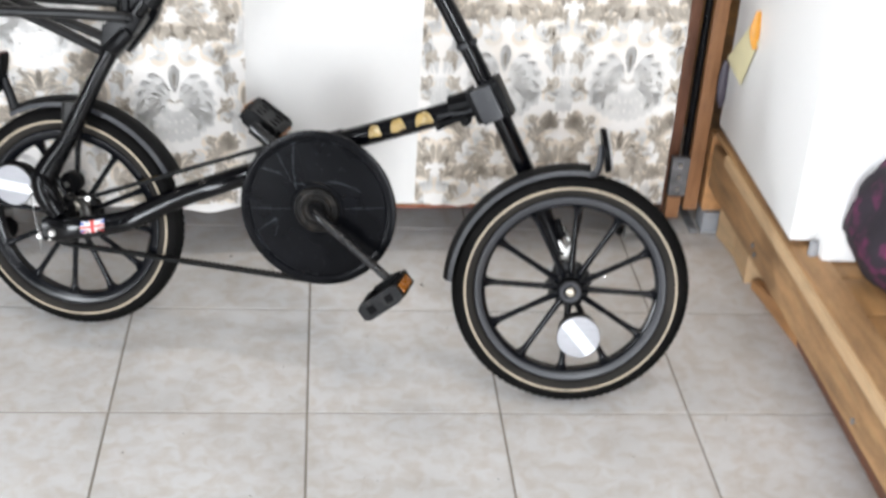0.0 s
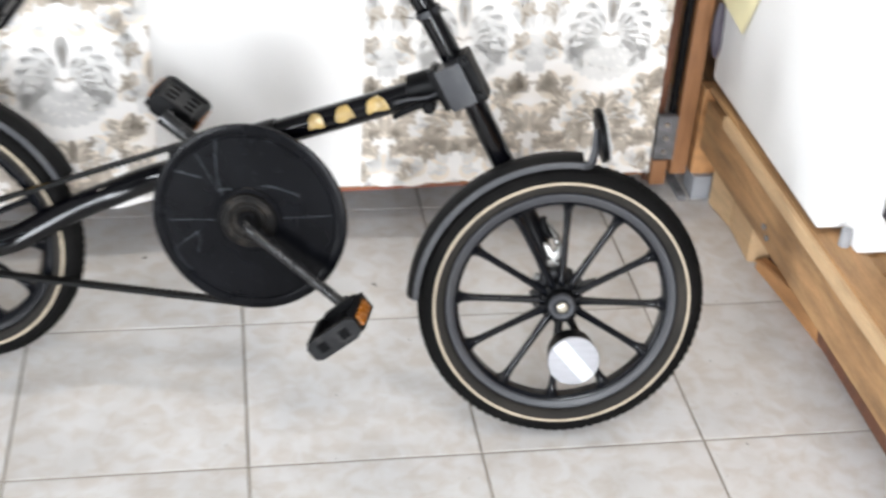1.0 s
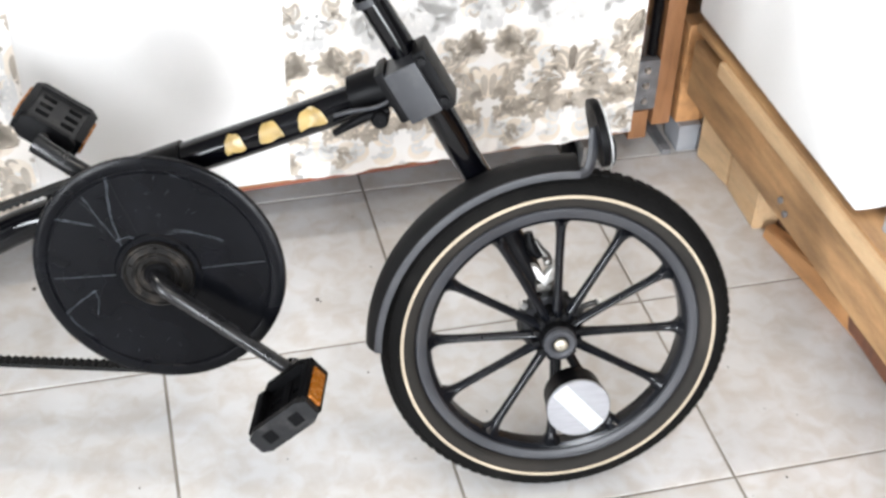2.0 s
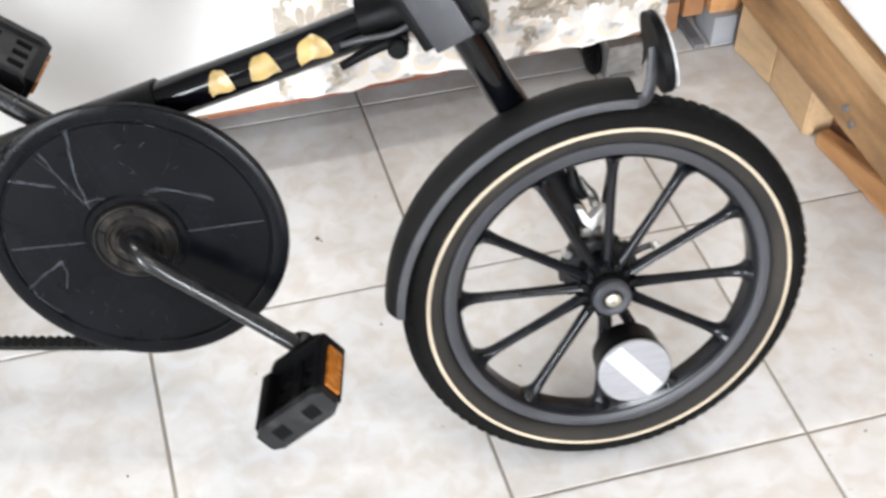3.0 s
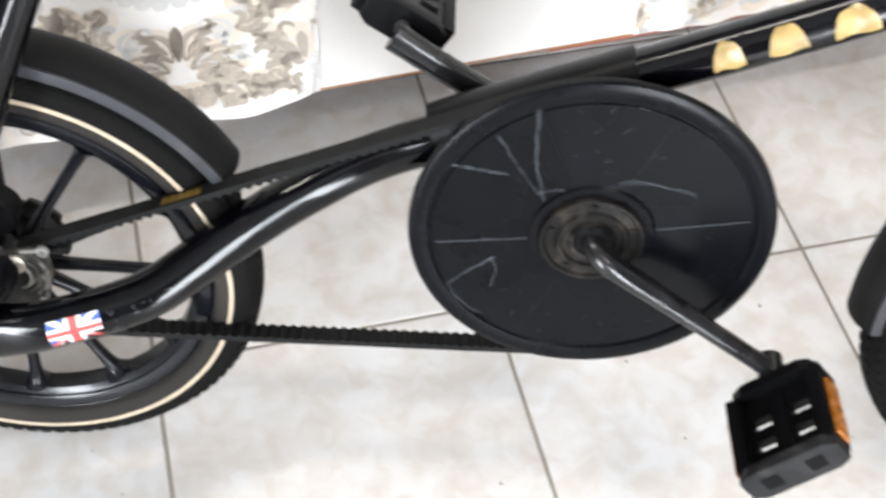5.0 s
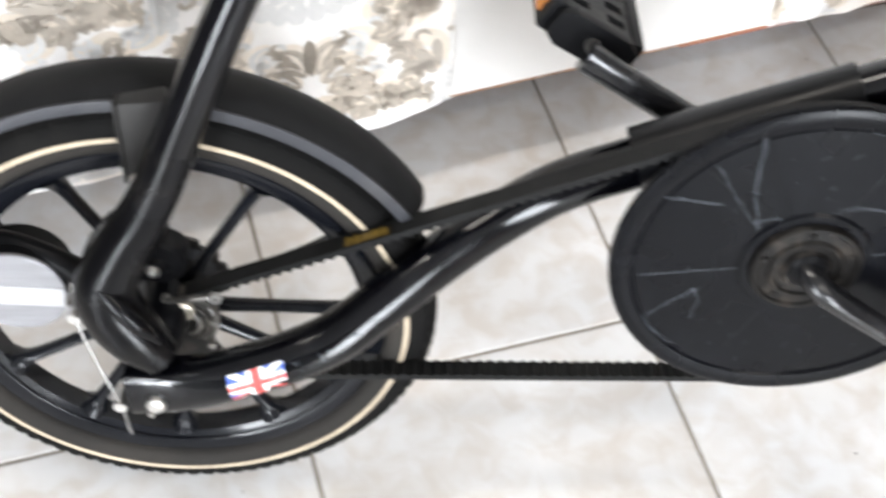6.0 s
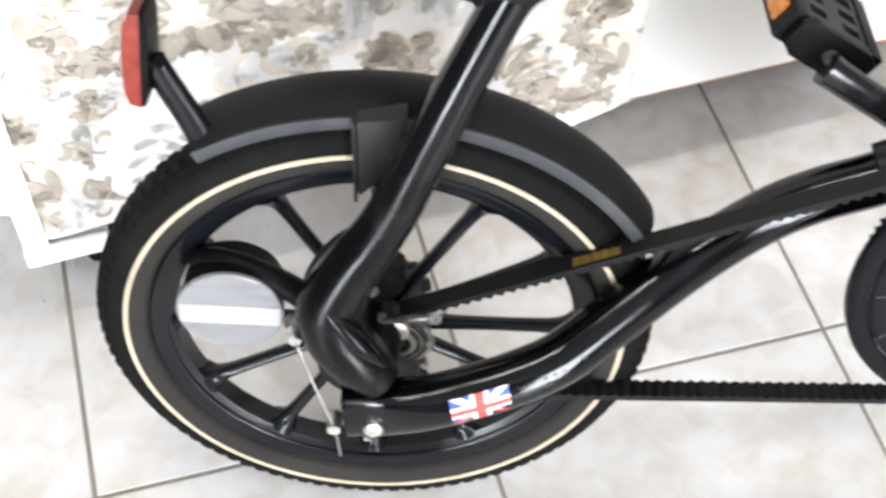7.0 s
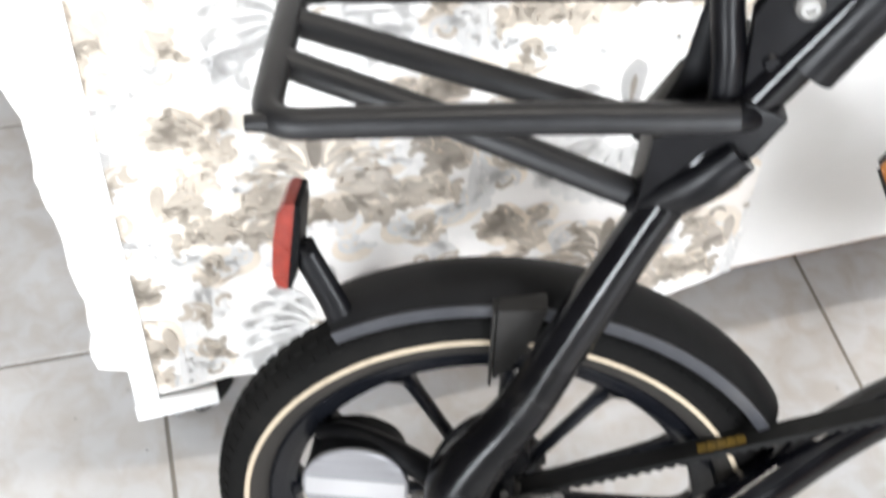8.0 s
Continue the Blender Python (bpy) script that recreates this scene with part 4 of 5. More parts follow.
def flag_sticker():
    def quad(p, lift):
        """A patch given in shares of the sticker's length and height, bent round the tube."""
        bm = bmesh.new()
        rows = []
        for k in range(7):
            s = k / 6
            (u0, v0), (u1, v1), (u2, v2), (u3, v3) = p
            row = []
            for j in range(5):
                q = j / 4
                u = (u0 * (1 - q) + u1 * q) * (1 - s) + (u3 * (1 - q) + u2 * q) * s
                v = (v0 * (1 - q) + v1 * q) * (1 - s) + (v3 * (1 - q) + v2 * q) * s
                a = 0.0535 + 0.0400 * u + 0.004 * v
                w = radians(46 - 66 * v)
                r = 0.0197 + lift
                y, z = (float(np.interp(a, [p[0] for p in LOW], [p[i] for p in LOW])) for i in (1, 2))
                row.append(bm.verts.new((a, y - r * math.cos(w), z + r * math.sin(w))))
            rows.append(row)
        for r0, r1 in zip(rows, rows[1:]):
            for j in range(4):
                bm.faces.new((r0[j], r0[j + 1], r1[j + 1], r1[j]))
        return bm

    s = part("flag_sticker", quad([(0, 0), (1, 0), (1, 1), (0, 1)], 0.0), BLUE, bike, "small red, white and blue flag sticker")
    for p in ([(0, 0), (0.18, 0), (1, 1), (0.82, 1)], [(0.82, 0), (1, 0), (0.18, 1), (0, 1)]):
        part("white_bar", quad(p, 0.0002), WHITE, s)
    for p in ([(0.34, 0), (0.66, 0), (0.66, 1), (0.34, 1)], [(0, 0.31), (1, 0.31), (1, 0.70), (0, 0.70)]):
        part("white_bar", quad(p, 0.0004), WHITE, s)
    for p in ([(0.42, 0), (0.58, 0), (0.58, 1), (0.42, 1)], [(0, 0.41), (1, 0.41), (1, 0.60), (0, 0.60)], [(0, 0.90), (0.32, 0.72), (0.34, 0.80), (0.06, 1.0)], [(0.70, 0.72), (1, 0.94), (0.92, 1.0), (0.66, 0.78)]):
        part("red_bar", quad(p, 0.0006), RED, s)


flag_sticker()


CRANK = Vector(P(0.462, 0.0, 0.303))


def drive():
    cx, cz = CRANK.x, CRANK.z
    guard = part("belt_guard", lathe([(0.020, -0.0360), (0.046, -0.0360), (0.048, -0.0335), (0.1195, -0.0325), (0.1203, -0.0313), (0.1218, -0.0313), (0.1232, -0.0335), (0.1280, -0.0347), (0.1335, -0.0346), (0.1368, -0.0332), (0.1376, -0.0308), (0.1376, -0.0275), (0.1340, -0.0250), (0.020, -0.0265)], seg=120, centre=(cx, 0, cz)), DISC, bike, "scuffed black disc guarding the belt wheel")
    part("hub_ring", lathe([(0.012, -0.0430), (0.0165, -0.0435), (0.0185, -0.0402), (0.0225, -0.0402), (0.0240, -0.0425), (0.0262, -0.0425), (0.0280, -0.0398), (0.0345, -0.0392), (0.0362, -0.0412), (0.0385, -0.0410), (0.0402, -0.0375), (0.0402, -0.0355), (0.012, -0.0355)], seg=60, centre=(cx, 0, cz)), GREASE, guard, "greasy ringed hub cover")
    for k in range(5):
        a = radians(20 + 72 * k)
        part("ring_bolt", rod((cx + 0.0315 * math.cos(a), -0.0395, cz + 0.0315 * math.sin(a)), (cx + 0.0315 * math.cos(a), -0.0408, cz + 0.0315 * math.sin(a)), 0.0030, 0.0026, seg=10), GREASE, guard)
    # raised seams and scratches
    for a, r0, r1 in ((9.5, 0.041, 0.117), (187.5, 0.041, 0.117), (66, 0.042, 0.115), (113, 0.042, 0.115), (134, 0.042, 0.115), (246, 0.042, 0.10), (306, 0.042, 0.10)):
        c, s = math.cos(radians(a)), math.sin(radians(a))
        seam = add_tube(bmesh.new(), [(cx + r0 * c, -0.0334, cz + r0 * s), (cx + r1 * c, -0.0327, cz + r1 * s)], 0.0004, seg=6, steps=1)
        part("seam", seam, SCRATCH if a in (9.5, 187.5) else DISC, guard)
    rs = random.Random(12)
    lines = (
        ([(-0.075, 0.087), (-0.059, 0.061), (-0.043, 0.036)], 3), ([(-0.091, 0.091), (-0.0885, 0.0895), (-0.086, 0.090)], 8),
        ([(-0.0515, 0.122), (-0.048, 0.105), (-0.047, 0.085), (-0.046, 0.064), (-0.041, 0.045), (-0.039, 0.031)], 4),
        ([(-0.113, 0.061), (-0.093, 0.058), (-0.080, 0.056), (-0.066, 0.054)], 4), ([(-0.096, 0.059), (-0.090, 0.058)], 4),
        ([(-0.012, 0.044), (0.002, 0.047), (0.017, 0.049), (0.028, 0.052), (0.040, 0.051), (0.062, 0.046), (0.071, 0.042)], 3),
        ([(0.014, 0.050), (0.026, 0.053), (0.040, 0.052)], 4), ([(-0.043, 0.037), (-0.031, 0.041), (-0.022, 0.0415)], 4),
        ([(-0.072, -0.028), (-0.088, -0.042), (-0.108, -0.060)], 3), ([(-0.076, -0.031), (-0.070, -0.026)], 4), ([(-0.072, -0.030), (-0.070, -0.045), (-0.072, -0.058)], 2),
        ([(-0.109, 0.081), (-0.117, 0.062), (-0.119, 0.044)], 2), ([(-0.075, 0.100), (-0.062, 0.112), (-0.053, 0.119)], 3),
        ([(0.002, 0.071), (0.006, 0.069)], 2), ([(0.008, 0.061), (0.012, 0.060)], 2), ([(0.020, 0.118), (0.028, 0.116)], 2),
        ([(-0.104, -0.062), (-0.096, -0.074), (-0.080, -0.088)], 3))
    for line, count in lines:
        for k in range(count):
            bm = bmesh.new()
            pts = [(cx + x + rs.uniform(-0.0012, 0.0012), -0.0329 - 0.0001 * k - 0.0008 * max(0.0, 1 - math.hypot(x, z) / 0.1), cz + z + rs.uniform(-0.0012, 0.0012)) for x, z in line]
            dense = [tuple(np.array(q) + np.array([rs.uniform(-0.0012, 0.0012), 0, rs.uniform(-0.0012, 0.0012)])) for q in (curve(pts, 5) if len(pts) > 2 else pts)]
            add_tube(bm, dense, [rs.uniform(0.00008, 0.00032) for _ in dense], seg=5, steps=1, flat=0.35)
            part("scratch", bm, SCRATCH, guard, "pale scratch")
    for k in range(46):
        a, r = rs.uniform(0, 6.28), rs.uniform(0.05, 0.116)
        x, z = cx + r * math.cos(a), cz + r * math.sin(a)
        if math.cos(a) > 0.3 and rs.random() < 0.7:
            continue
        dx, dz = rs.uniform(-0.006, 0.006), rs.uniform(-0.006, 0.006)
        part("scratch", add_tube(bmesh.new(), [(x, -0.0333, z), (x + dx, -0.0333, z + dz)], rs.uniform(0.0001, 0.00022), seg=4, steps=1, flat=0.4), SCRATCH, guard)
    # toothed belt wheel behind the guard
    pts = []
    for k in range(200):
        a = 2 * math.pi * k / 200
        r = 0.1265 if k % 2 else 0.1225
        pts.append((cx + r * math.cos(a), cz + r * math.sin(a)))
    part("belt_wheel", add_prism(bmesh.new(), pts, -0.0262, -0.008), PLASTIC, bike, "toothed black belt wheel")
    part("bracket_shell", rod((cx, -0.022, cz), (cx, 0.045, cz), 0.022, seg=24), FRAME, bike)
    part("shell_hanger", tube([P(0.462, -0.016, 0.303), P(0.47, -0.016, 0.36), P(0.478, -0.016, 0.418)], [0.018, 0.016, 0.018], seg=14, flat=0.8), FRAME, bike)
    sprocket = lathe(disc_profile(0.036, -0.028, -0.002), seg=40, centre=(0, 0, 0.203))
    part("rear_sprocket", sprocket, GREASE, bike, "greasy rear belt sprocket")
    # the belt's loop round both wheels
    c0, r0, c1, r1 = Vector((0, 0.1995)), 0.0380, Vector((cx, cz - 0.0065)), 0.1320
    d = c1 - c0
    base, spread = math.atan2(d.y, d.x), math.acos((r0 - r1) / d.length)
    loop = []
    for k in range(37):
        a = base + spread - 2 * spread * k / 36
        loop.append((c1.x + r1 * math.cos(a), c1.y + r1 * math.sin(a)))
    n = 110
    a = base - spread
    p0, p1 = loop[-1], (c0.x + r0 * math.cos(a), c0.y + r0 * math.sin(a))
    loop += [(p0[0] + (p1[0] - p0[0]) * k / n, p0[1] + (p1[1] - p0[1]) * k / n) for k in range(1, n)]
    for k in range(25):
        a = base - spread - (2 * math.pi - 2 * spread) * k / 24
        loop.append((c0.x + r0 * math.cos(a), c0.y + r0 * math.sin(a)))
    p0, p1 = loop[-1], loop[0]
    loop += [(p0[0] + (p1[0] - p0[0]) * k / n, p0[1] + (p1[1] - p0[1]) * k / n) for k in range(1, n)]
    bm = bmesh.new()
    m = len(loop)
    rings = []
    for k in range(m):
        q0, q1 = loop[k - 1], loop[(k + 1) % m]
        t = Vector((q1[0] - q0[0], q1[1] - q0[1])).normalized()
        nx, nz = -t.y, t.x
        teeth = -0.0052 if k % 2 else -0.0022
        rings.append([bm.verts.new((loop[k][0] + nx * e, y, loop[k][1] + nz * e)) for e, y in ((teeth, -0.0255), (0.0018, -0.0255), (0.0018, -0.0105), (teeth, -0.0105))])
    for k in range(m):
        q0, q1 = rings[k], rings[(k + 1) % m]
        for i in range(4):
            bm.faces.new((q0[i], q0[(i + 1) % 4], q1[(i + 1) % 4], q1[i]))
    belt = part("drive_belt", bm, BELT, bike, "black toothed drive belt", smooth=False)
    # the print on the belt's outer face
    t0, t1 = Vector((loop[-1][0], 0, loop[-1][1])), Vector((loop[-n + 1][0], 0, loop[-n + 1][1]))
    e = (t0 - t1).normalized()
    out = Vector((-e.z, 0, e.x))
    for k in range(5):
        o = t1 + e * (0.163 + 0.0068 * k) + out * 0.0022
        bm = bmesh.new()
        bm.faces.new([bm.verts.new(o + e * u + Vector((0, w, 0))) for u, w in ((0, -0.0235), (0.0064, -0.0230), (0.0066, -0.0160), (0.0004, -0.0150))])
        part("belt_mark", bm, YELLOWPRINT, belt, "plain yellow print bar", smooth=False)


seated(drive, -0.0020, 0.011, -0.0035)


def pedal(name, centre, tilt, side):
    """A flat pedal; its length lies along x, its axle along y; side is -1 for the right-hand one."""
    m = Matrix.Translation(centre) @ Matrix.Rotation(-radians(tilt), 4, "Y")
    y0, y1 = 0.006 * side, 0.092 * side
    lo, hi = min(y0, y1), max(y0, y1)
    block = add_prism(bmesh.new(), [(-0.040, -0.010), (-0.030, -0.0155), (0.030, -0.0155), (0.040, -0.010), (0.040, 0.010), (0.030, 0.0155), (-0.030, 0.0155), (-0.040, 0.010)], y1, y1 - 0.010 * side, 0.0018)
    p = part(name, block, SCUFFED, bike, "black plastic pedal with amber reflectors", m=m)
    part("inner_block", add_prism(bmesh.new(), [(-0.034, -0.010), (-0.024, -0.0155), (0.024, -0.0155), (0.034, -0.010), (0.034, 0.010), (0.024, 0.0155), (-0.024, 0.0155), (-0.034, 0.010)], y0, y0 + 0.010 * side, 0.0018), PLASTIC, p)
    for s in (-1, 1):
        part("side_rail", box((s * 0.0345 - 0.0055, lo + 0.008, -0.0135), (s * 0.0345 + 0.0055, hi - 0.008, 0.0135), 0.0018), PLASTIC, p)
        part("reflector", box((s * 0.0405 - 0.0025, lo + (0.012 if side < 0 else 0.020), -0.0080), (s * 0.0405 + 0.0025, hi - (0.022 if side < 0 else 0.012), 0.0080), 0.0012), AMBER, p, "amber pedal reflector")
    part("core", box((-0.0060, lo + 0.008, -0.006), (0.0060, hi - 0.008, 0.006), 0.003), PLASTIC, p)
    # the web between the rails with its slots, sunk in one pedal and open in the other
    web = bmesh.new()
    deep = 0.0040 if side < 0 else 0.0118
    if side > 0:
        add_box(web, (-0.030, lo + 0.008, -0.0020), (0.030, hi - 0.008, 0.0020))
    cuts = [lo + 0.008] + [lo + (hi - lo) * f for f in ((0.30, 0.42, 0.47, 0.48, 0.54, 0.66) if side < 0 else (0.24, 0.36, 0.45, 0.57, 0.66, 0.78))] + [hi - 0.008]
    for k in range(7):
        spans = ((-0.030, 0.030),) if k % 2 == 0 or (side < 0 and k == 3) else ((-0.030, -0.0240), (-0.0080, 0.0080), (0.0240, 0.030))
        for x0, x1 in spans:
            add_box(web, (x0, cuts[k] - 0.0004, -deep), (x1, cuts[k + 1] + 0.0004, deep))
    part("web", web, PLASTIC if side < 0 else SCUFFED, p, smooth=False)
    part("axle", rod((0, -0.012 * side, 0), (0, 0.08 * side, 0), 0.0055, seg=12), DULLSTEEL, p)
    # two black plates on the end face imitate the shade inside notches
    for q in (-0.018, 0.018):
        part("recess", box((q - 0.007, y1 - 0.0012 if side > 0 else y1 - 0.0004, -0.007), (q + 0.007, y1 + 0.0004 if side > 0 else y1 + 0.0012, 0.007)), PLASTIC, p, smooth=False)
    return p


def cranks():
    e = Vector(P(0.609, 0.072, 0.205))
    arm = tube([P(0.462, 0.030, 0.303), P(0.463, 0.042, 0.302), P(0.468, 0.053, 0.2985), P(0.482, 0.059, 0.2895), P(0.53, 0.064, 0.2578), P(0.585, 0.070, 0.2213), tuple(e)], [0.0128, 0.0132, 0.0134, 0.0128, 0.0108, 0.0100, 0.0108], seg=16, steps=4, flat=0.72)

    a = part("crank_arm", arm, CRANKPAINT, bike, "worn black crank arm")
    part("boss_recess", lathe([(0.0005, -0.0465), (0.0120, -0.0465), (0.0150, -0.0440), (0.0155, -0.0300), (0.0005, -0.0300)], seg=24, centre=(0.462, 0, 0.303)), PLASTIC, a)
    part("axle_boss", rod(P(0.609, 0.062, 0.205), P(0.609, 0.084, 0.205), 0.0115, 0.010), CRANKPAINT, a, "worn black axle boss")
    pedal("pedal", P(0.6125, 0.080, 0.2045), 42, -1)

    arm = tube([P(0.462, -0.050, 0.303), P(0.448, -0.056, 0.3120), P(0.385, -0.064, 0.350), P(0.33, -0.070, 0.3835), P(0.306, -0.074, 0.398)], [0.0125, 0.0125, 0.0120, 0.0120, 0.0128], seg=16, steps=4, flat=0.75)
    add_rod(arm, P(0.462, -0.02, 0.303), P(0.462, -0.060, 0.303), 0.0145, 0.0125)
    part("crank_arm", arm, CRANKPAINT, bike, "worn black crank arm")
    pedal("pedal", P(0.312, -0.083, 0.397), -32, 1)


seated(cranks, -0.0015, 0.011, -0.0015)


def clamp():
    """The locking joint where the main beam meets the steering tube."""
    ax = Matrix.Translation(P(0.738, 0.0, 0.520)) @ Matrix.Rotation(radians(-31), 4, "Y")
    b = box((-0.020, -0.027, -0.030), (0.017, 0.020, 0.030), 0.004)
    c = part("clamp", b, GREYPLASTIC, bike, "dark grey clamp joining beam and steering tube", m=ax)
    part("jaw", box((0.015, -0.022, -0.034), (0.030, 0.022, 0.036), 0.004), PLASTIC, c)
    part("jaw", box((-0.030, -0.022, -0.026), (-0.018, 0.022, 0.034), 0.004), PLASTIC, c)
    part("clamp_bolt", rod((0.022, -0.026, -0.022), (0.022, -0.016, -0.022), 0.0045, seg=12), SATIN, c)
    part("clamp_bolt", rod((0.022, -0.026, 0.026), (0.022, -0.016, 0.026), 0.0045, seg=12), SATIN, c)
    part("socket", tube([P(0.672, -0.014, 0.497), P(0.70, -0.012, 0.508), P(0.725, -0.008, 0.518)], [0.021, 0.023, 0.021], seg=16), PLASTIC, bike)
    part("pivot_bolt", lathe([(0.0005, -0.026), (0.007, -0.026), (0.009, -0.024), (0.009, -0.004), (0.0005, -0.004)], seg=16, centre=(0.703, 0, 0.487)), PLASTIC, bike)
    part("release_lever", tube([P(0.712, 0.012, 0.494), P(0.69, 0.016, 0.488), P(0.672, 0.014, 0.477), P(0.655, 0.010, 0.464)], [0.005, 0.0055, 0.0048, 0.004], seg=10), PLASTIC, bike, "black release lever")
    part("cable", tube([P(0.655, 0.012, 0.485), P(0.675, 0.018, 0.494), P(0.70, 0.018, 0.500), P(0.72, 0.014, 0.512)], 0.0025, seg=8), GREYPLASTIC, bike)
    # cable clips up the steering tube
    part("cable", tube([P(0.56, 0.019, 0.835), P(0.60, 0.019, 0.771), P(0.655, 0.018, 0.683), P(0.705, 0.018, 0.600), P(0.728, 0.018, 0.560)], 0.0028, seg=8), PLASTIC, bike, "black cable along the steering tube")
    for a, c2 in ((0.640, 0.692), (0.690, 0.610)):
        part("cable_clip", lathe([(0.0157, -0.004), (0.0182, -0.004), (0.0182, 0.004), (0.0157, 0.004)], seg=20), GREYPLASTIC, bike, m=Matrix.Translation(P(a, 0, c2)) @ Matrix.Rotation(radians(-31.5), 4, "Y") @ Matrix.Rotation(radians(90), 4, "X"))


seated(clamp, -0.006, 0.004, -0.004)


def mudguard(name, radius, span, m, width=0.027):
    prof_out, prof_in = [], []
    for k in range(9):
        s = -1 + 2 * k / 8
        drop = 0.009 * abs(s) ** 2.4
        prof_out.append((radius - drop, width * s))
        prof_in.append((radius - 0.0022 - drop, (width - 0.0015) * s))
    g = part(name, lathe(prof_out + prof_in[::-1], seg=48, span=span), MUDGUARD, bike, "dull black plastic mudguard", m=m)
    part("lip", lathe([(radius - 0.0075, -width - 0.0002), (radius - 0.0075, -width + 0.0020), (radius - 0.0150, -width + 0.0010), (radius - 0.0156, -width - 0.0012), (radius - 0.0146, -width - 0.0016)], seg=48, span=span), LIP, g, "grey mudguard lip")
    return g


def mudguards():
    mudguard("front_mudguard", 0.2195, (86, 179), FRONT, 0.025)
    mudguard("rear_mudguard", 0.2235, (31, 122), REAR, 0.025)
    # front reflector on its bracket
    r = part("front_reflector", lathe([(0.0005, -0.006), (0.034, -0.006), (0.038, -0.003), (0.038, 0.004), (0.0005, 0.004)], seg=40), PLASTIC, bike, "round front reflector", m=FRONT @ Matrix.Translation((0.038, 0.0, 0.2450)) @ Matrix.Rotation(radians(-12), 4, "Y") @ Matrix.Rotation(radians(90), 4, "Z"))
    part("lens", lathe([(0.0005, -0.009), (0.030, -0.009), (0.0365, -0.0075), (0.0365, -0.0055), (0.0005, -0.0055)], seg=40), CLEARLENS, r, "white reflector lens")
    part("reflector_bracket", tube([(0.012, -0.018, 0.206), (0.024, -0.016, 0.208), (0.029, -0.014, 0.224), (0.030, -0.012, 0.256)], [0.006, 0.0065, 0.006, 0.005], seg=10, flat=0.4), GREYPLASTIC, bike, "grey bracket", m=FRONT)
    part("mudguard_stay", tube([(0.012, 0.030, 0.205), (0.014, 0.040, 0.15), (0.002, 0.046, 0.02)], 0.0022, seg=8), SATIN, bike, m=FRONT)
    # rear lamp and its arm
    arm = bmesh.new()
    add_tube(arm, [P(-0.108, 0.013, 0.388), P(-0.114, 0.011, 0.404), P(-0.130, 0.006, 0.436), P(-0.134, 0.004, 0.447)], [0.0100, 0.0098, 0.0092, 0.0085], seg=12, flat=0.6, steps=3)
    part("reflector_arm", arm, SATIN, bike, "dark grey reflector arm")
    part("arm_bolt", rod(P(-0.131, 0.014, 0.450), P(-0.127, 0.016, 0.452), 0.004, seg=10), PLASTIC, bike)
    m = Matrix.Translation(P(-0.1370, 0.004, 0.4525)) @ Matrix.Rotation(radians(6), 4, "Y") @ Matrix.Rotation(radians(-5), 4, "Z")
    back = part("rear_reflector", add_prism(bmesh.new(), [(-0.001, -0.0358), (0.003, -0.034), (0.0046, -0.020), (0.0050, 0.0), (0.0046, 0.022), (0.003, 0.034), (-0.001, 0.0358)], -0.014, 0.014, 0.002), PLASTIC, bike, "rear reflector in a black housing", m=m)
    part("lens", add_prism(bmesh.new(), [(0.000, -0.0355), (-0.007, -0.0345), (-0.0105, -0.026), (-0.0115, -0.012), (-0.0118, 0.0), (-0.0115, 0.012), (-0.0105, 0.026), (-0.007, 0.0345), (0.000, 0.0355)], -0.0144, 0.0137, 0.0015), REDLENS, back, "red reflector lens")
    # triangular stay between rear mudguard and tube
    part("rear_stay", add_prism(bmesh.new(), [(-0.0085, 0.421), (0.024, 0.424), (0.018, 0.400), (0.004, 0.370), (-0.0085, 0.356)], -0.032, -0.014, 0.004), STAY, bike, "scuffed grey mudguard stay plate")
    part("stay_edge", box((-0.0110, -0.033, 0.354), (-0.0088, -0.013, 0.421), 0.001), STAY, bike)


mudguards()


